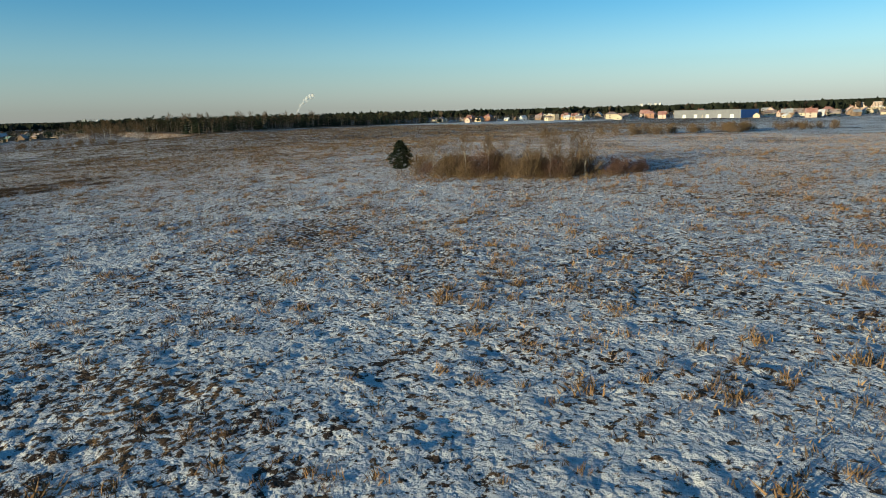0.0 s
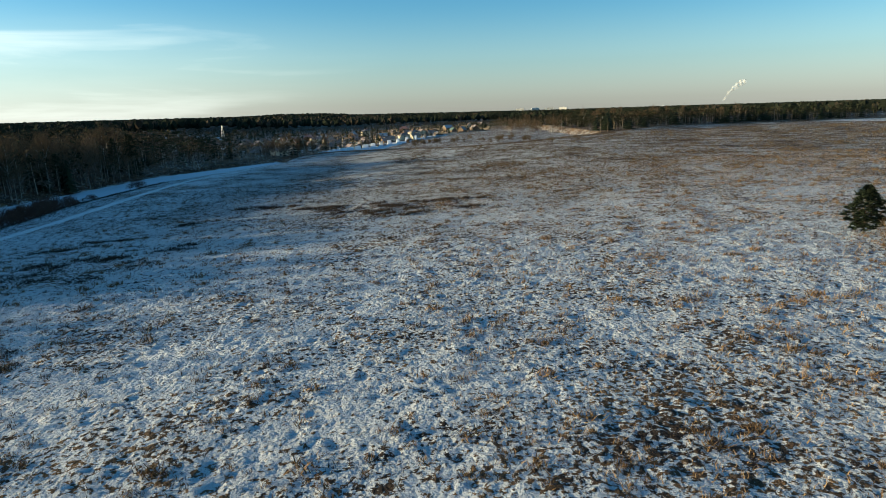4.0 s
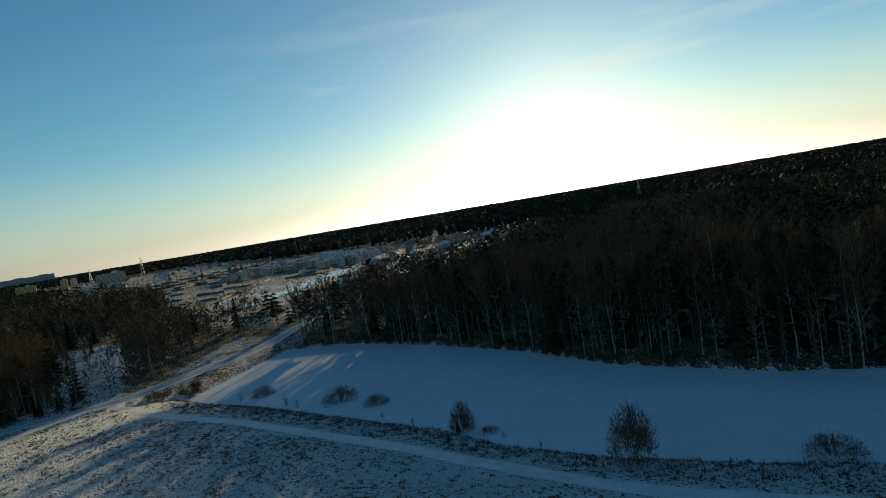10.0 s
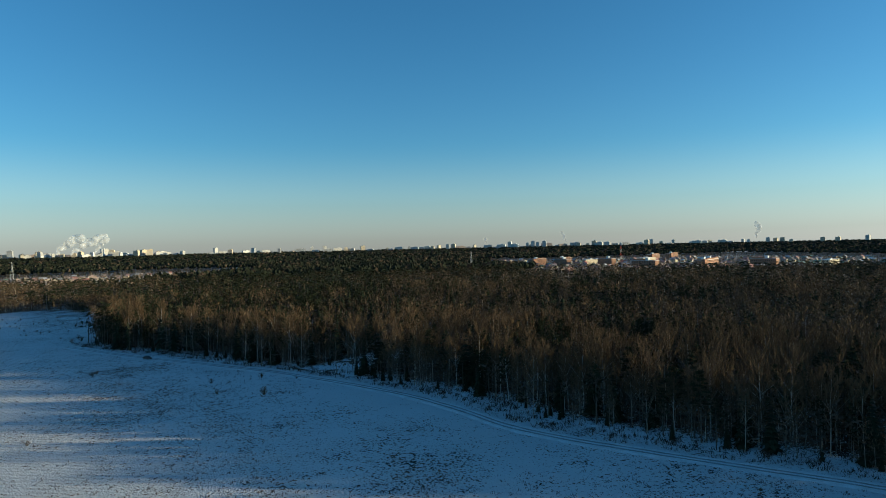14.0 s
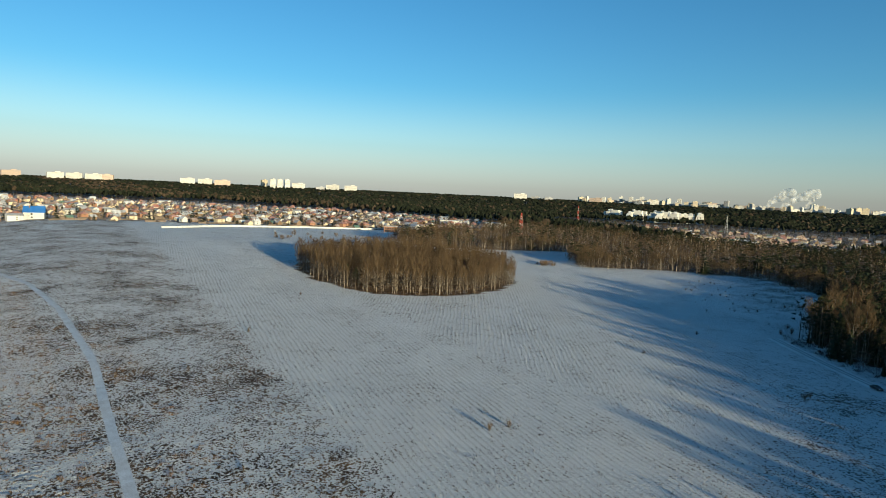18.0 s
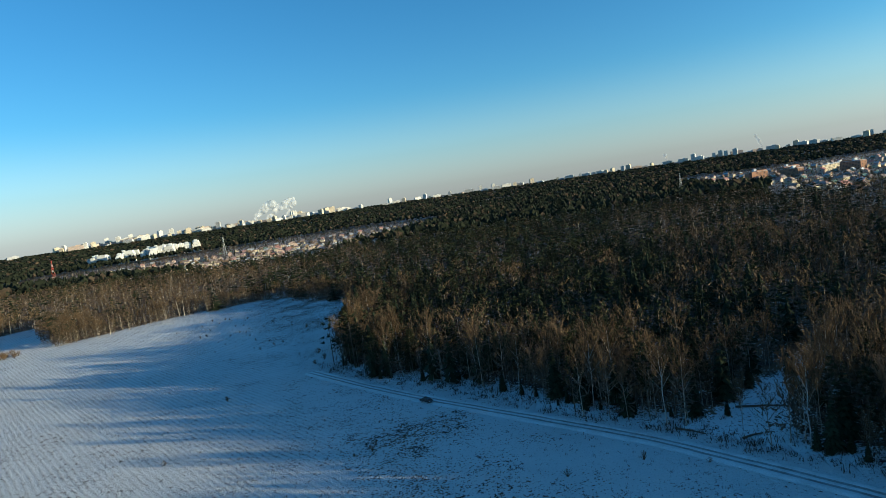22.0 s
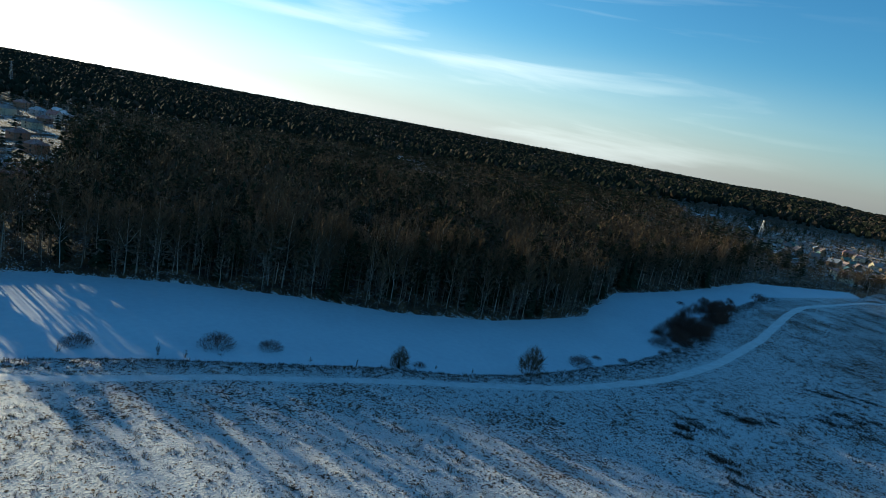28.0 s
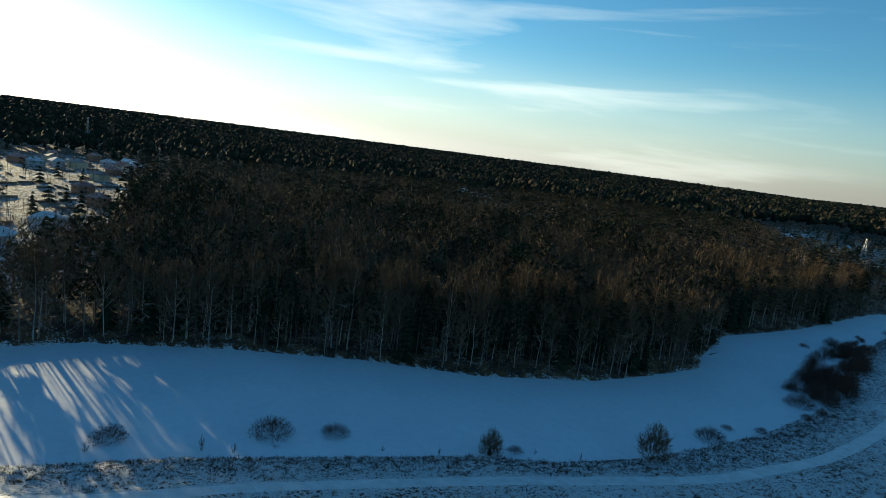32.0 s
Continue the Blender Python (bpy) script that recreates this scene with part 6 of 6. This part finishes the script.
# the car on the forest road
PAINT = material("black_car_paint", (0.02, 0.02, 0.022), 0.25, second=(0.035, 0.033, 0.03), scale=2, spec=0.6)
RUBBER = material("tyre_rubber", (0.02, 0.02, 0.02), 0.9)
LAMP = material("lamp_glass", (0.7, 0.7, 0.68), 0.2)
car = tagged(new("car"), "black car on the snowy forest road", "car")
cx, cy = 40, -325.5
car.matrix_basis = pose(cx, cy, float(land(cx, cy)) + 0.08, 0, 0, 144)
prof = [(-2.2, 0.35), (-2.25, 0.75), (-1.9, 0.95), (-1.55, 1.0), (-0.95, 1.48), (0.55, 1.5), (1.15, 1.02), (2.0, 0.88), (2.2, 0.65), (2.15, 0.35)]
n = len(prof)
V = [(a, s * (0.85 if z < 1.2 else 0.68), z) for s in (-1, 1) for a, z in prof]
bm = bmesh.new()
vs = [bm.verts.new(v) for v in V]
bm.faces.new(vs[:n])
bm.faces.new(vs[n:][::-1])
for i in range(n):
    k = (i + 1) % n
    bm.faces.new((vs[k], vs[i], vs[n + i], vs[n + k]))
bmesh.ops.bevel(bm, geom=bm.edges[:], offset=0.05, segments=2, affect="EDGES")
me = bpy.data.meshes.new("body")
bm.to_mesh(me)
bm.free()
me.materials.append(PAINT)
part("body", me, car)
shape_part("windscreen", car, GLASS, ([(0.62, -0.62, 1.46), (0.62, 0.62, 1.46), (1.14, 0.74, 1.08), (1.14, -0.74, 1.08), (0.66, -0.62, 1.5), (0.66, 0.62, 1.5), (1.18, 0.74, 1.1), (1.18, -0.74, 1.1)],
                                      [(4, 7, 6), (4, 6, 5), (0, 1, 2), (0, 2, 3), (0, 4, 5), (0, 5, 1), (2, 6, 7), (2, 7, 3)]))
for sy in (-1, 1):
    shape_part("side_window", car, GLASS, box(-0.2, sy * 0.76, 1.08, 1.5, 0.06, 0.32))
    shape_part("headlight", car, LAMP, box(2.17, sy * 0.62, 0.62, 0.1, 0.34, 0.16))
    shape_part("tail_light", car, REDSTEEL, box(-2.24, sy * 0.65, 0.66, 0.08, 0.3, 0.18))
    for sx in (-1.35, 1.35):
        a = np.linspace(0, 2 * np.pi, 14, endpoint=False)
        ring_ = [(sx + 0.33 * math.cos(k), 0.33 + 0.33 * math.sin(k)) for k in a]
        V = [(p, sy * 0.74, q) for p, q in ring_] + [(p, sy * 0.92, q) for p, q in ring_] + [(sx, sy * 0.74, 0.33), (sx, sy * 0.92, 0.33)]
        F = []
        for i in range(14):
            k = (i + 1) % 14
            F += [(i, k, 14 + k), (i, 14 + k, 14 + i), (28, k, i), (29, 14 + i, 14 + k)]
        tyre = shape_part("wheel", car, RUBBER, (V, F))
        V = [(sx + 0.2 * math.cos(k), sy * 0.93, 0.33 + 0.2 * math.sin(k)) for k in a] + [(sx, sy * 0.95, 0.33)]
        shape_part("rim", tyre, STEEL, (V, [(14, i, (i + 1) % 14) for i in range(14)]))

# board fences round the village plots
FENCE = material("weathered_fence", (0.20, 0.15, 0.11), 0.85, second=(0.13, 0.105, 0.085), scale=0.3, island=0.35)


def fences(poly, step, turn, seed, label, keep=0.8):
    """Fences on a loose net of plot lines inside an outline, in short runs."""
    rng = np.random.RandomState(seed)
    c, s = math.cos(radians(turn)), math.sin(radians(turn))
    mid = poly.mean(0)
    reach = np.abs(poly - mid).max() * 1.4
    sets = []
    for a, b, gap in ((0, 1, step), (1, 0, step * 1.6)):
        for u in np.arange(-reach, reach, gap):
            off = u + rng.normal(0, 2)
            for v in np.arange(-reach, reach, 12.0):
                p = (off, v) if a == 0 else (v, off)
                x, y = mid[0] + p[0] * c - p[1] * s, mid[1] + p[0] * s + p[1] * c
                if rng.rand() < keep:
                    sets.append((x, y, radians(turn) + (math.pi / 2 if a == 0 else 0.0)))
    P = np.array(sets)
    ok = inside(P[:, 0], P[:, 1], poly) & (edge_distance(P[:, 0], P[:, 1], np.array(ROAD, float), False) > 9) & ~inside(P[:, 0], P[:, 1], WEST_OPEN)
    for hx, hy in TAKEN:
        ok &= np.hypot(P[:, 0] - hx, P[:, 1] - hy) > 8
    P = P[ok]
    V, F = box(0, 0, -0.4, 11.6, 0.1, 1.9)
    V2, F2 = box(5.8, 0, -0.4, 0.16, 0.16, 2.0)
    tm = (np.concatenate([V, V2]), np.concatenate([F, F2 + 8]), np.zeros(len(F) + len(F2), int))
    one = np.ones(len(P))
    V, F, M = scatter(tm, np.stack([P[:, 0], P[:, 1], land(P[:, 0], P[:, 1])], 1), P[:, 2], one, one)
    tagged(new("plot_fences", mesh_np("plot_fences", V, F, [FENCE], M)), label, "fence", kind="stuff")


fences(WEST_TOWN, 31, 5, 91, "weathered board fences round the western village plots", 0.32)
fences(np.array([(600, -620), (640, -540), (690, -300), (720, -110), (800, -60), (960, -80), (950, -620), (760, -760)], float), 26, 12, 92, "brown board fences round the eastern village plots", 0.7)
fences(NORTH_TOWN, 30, 25, 93, "dark board fences round the northern village plots", 0.6)

# fallen logs in the forest clearing
for i, (x0, y0, x1, y1) in enumerate(((-44, -302, -58, -300), (-58, -300, -66, -306), (-62, -318, -72, -327), (-66, -312, -60, -316), (-27, -292, -33, -288), (-40, -284, -45, -286))):
    z0, z1 = float(land(x0, y0)), float(land(x1, y1))
    log = tagged(new("fallen_log"), "dark fallen trunk lying in the snow", "log", "fallen logs")
    shape_part("stem", log, BARK, tube([(x0, y0, z0 + 0.25), ((x0 + x1) / 2, (y0 + y1) / 2, (z0 + z1) / 2 + 0.4), (x1, y1, z1 + 0.2)], [0.28, 0.22, 0.12], 7))
    rr = np.random.RandomState(i)
    b = np.array([[x0 + (x1 - x0) * k, y0 + (y1 - y0) * k, z0 + 0.35] for k in rr.uniform(0.3, 0.95, 9)])
    shape_part("branch", log, BARK, slivers(rr, b, unit(rr, 9, 0.5), rr.uniform(0.7, 1.6, 9), 0.08))

# trees among the houses
trng = np.random.RandomState(8)
WEST_NEAR = np.array([(-290, -92), (-345, -22), (-455, 30), (-520, 40), (-520, -60), (-420, -135), (-345, -150)], float)
sx_, sy_ = [], []
WEST_FAR = np.array([(-560, -320), (-560, 60), (-800, 220), (-930, 160), (-960, -100), (-1010, -420), (-700, -440)], float)
EAST_NEAR = np.array([(600, -640), (560, -540), (640, -540), (690, -300), (720, -110), (800, -30), (980, -60), (960, -640), (760, -830)], float)
for poly, spacing in ((EAST_TOWN, 26), (EAST_NEAR, 13), (NORTH_TOWN, 11.5), (WEST_NEAR, 9), (WEST_FAR, 15), (NE_TOWN, 16), (SOUTH_ROWS, 12), (SOUTH_TOWN, 20), (SW_FIELDS, 45), (SE_TOWN, 19)):
    (x0, y0), (x1, y1) = poly.min(0), poly.max(0)
    gx, gy = np.meshgrid(np.arange(x0, x1, spacing), np.arange(y0, y1, spacing))
    x = gx.ravel() + trng.uniform(-0.5, 0.5, gx.size) * spacing
    y = gy.ravel() + trng.uniform(-0.5, 0.5, gx.size) * spacing
    ok = inside(x, y, poly) & (edge_distance(x, y, np.array(ROAD, float), False) > 6)
    ok &= ~inside(x, y, VALLEY) & ~inside(x, y, WEST_OPEN) & ~inside(x, y, FIELD)
    sx_.append(x[ok]), sy_.append(y[ok])
x, y = np.concatenate(sx_), np.concatenate(sy_)
ok = np.ones(len(x), bool)
for hx, hy in TAKEN:
    ok &= np.hypot(x - hx, y - hy) > 8
x, y = x[ok], y[ok]
kind = np.where(trng.rand(len(x)) < np.where(y > 450, 0.55, np.where(x < -280, 0.86, 0.68)), 0, np.where(trng.rand(len(x)) < 0.5, 1, 2))
woods("village_trees", "bare garden trees and pines among the houses", (x, y, kind), GARDEN, WOOD_MATS, 0.3, 0.72, fat=1.7, seed=9)
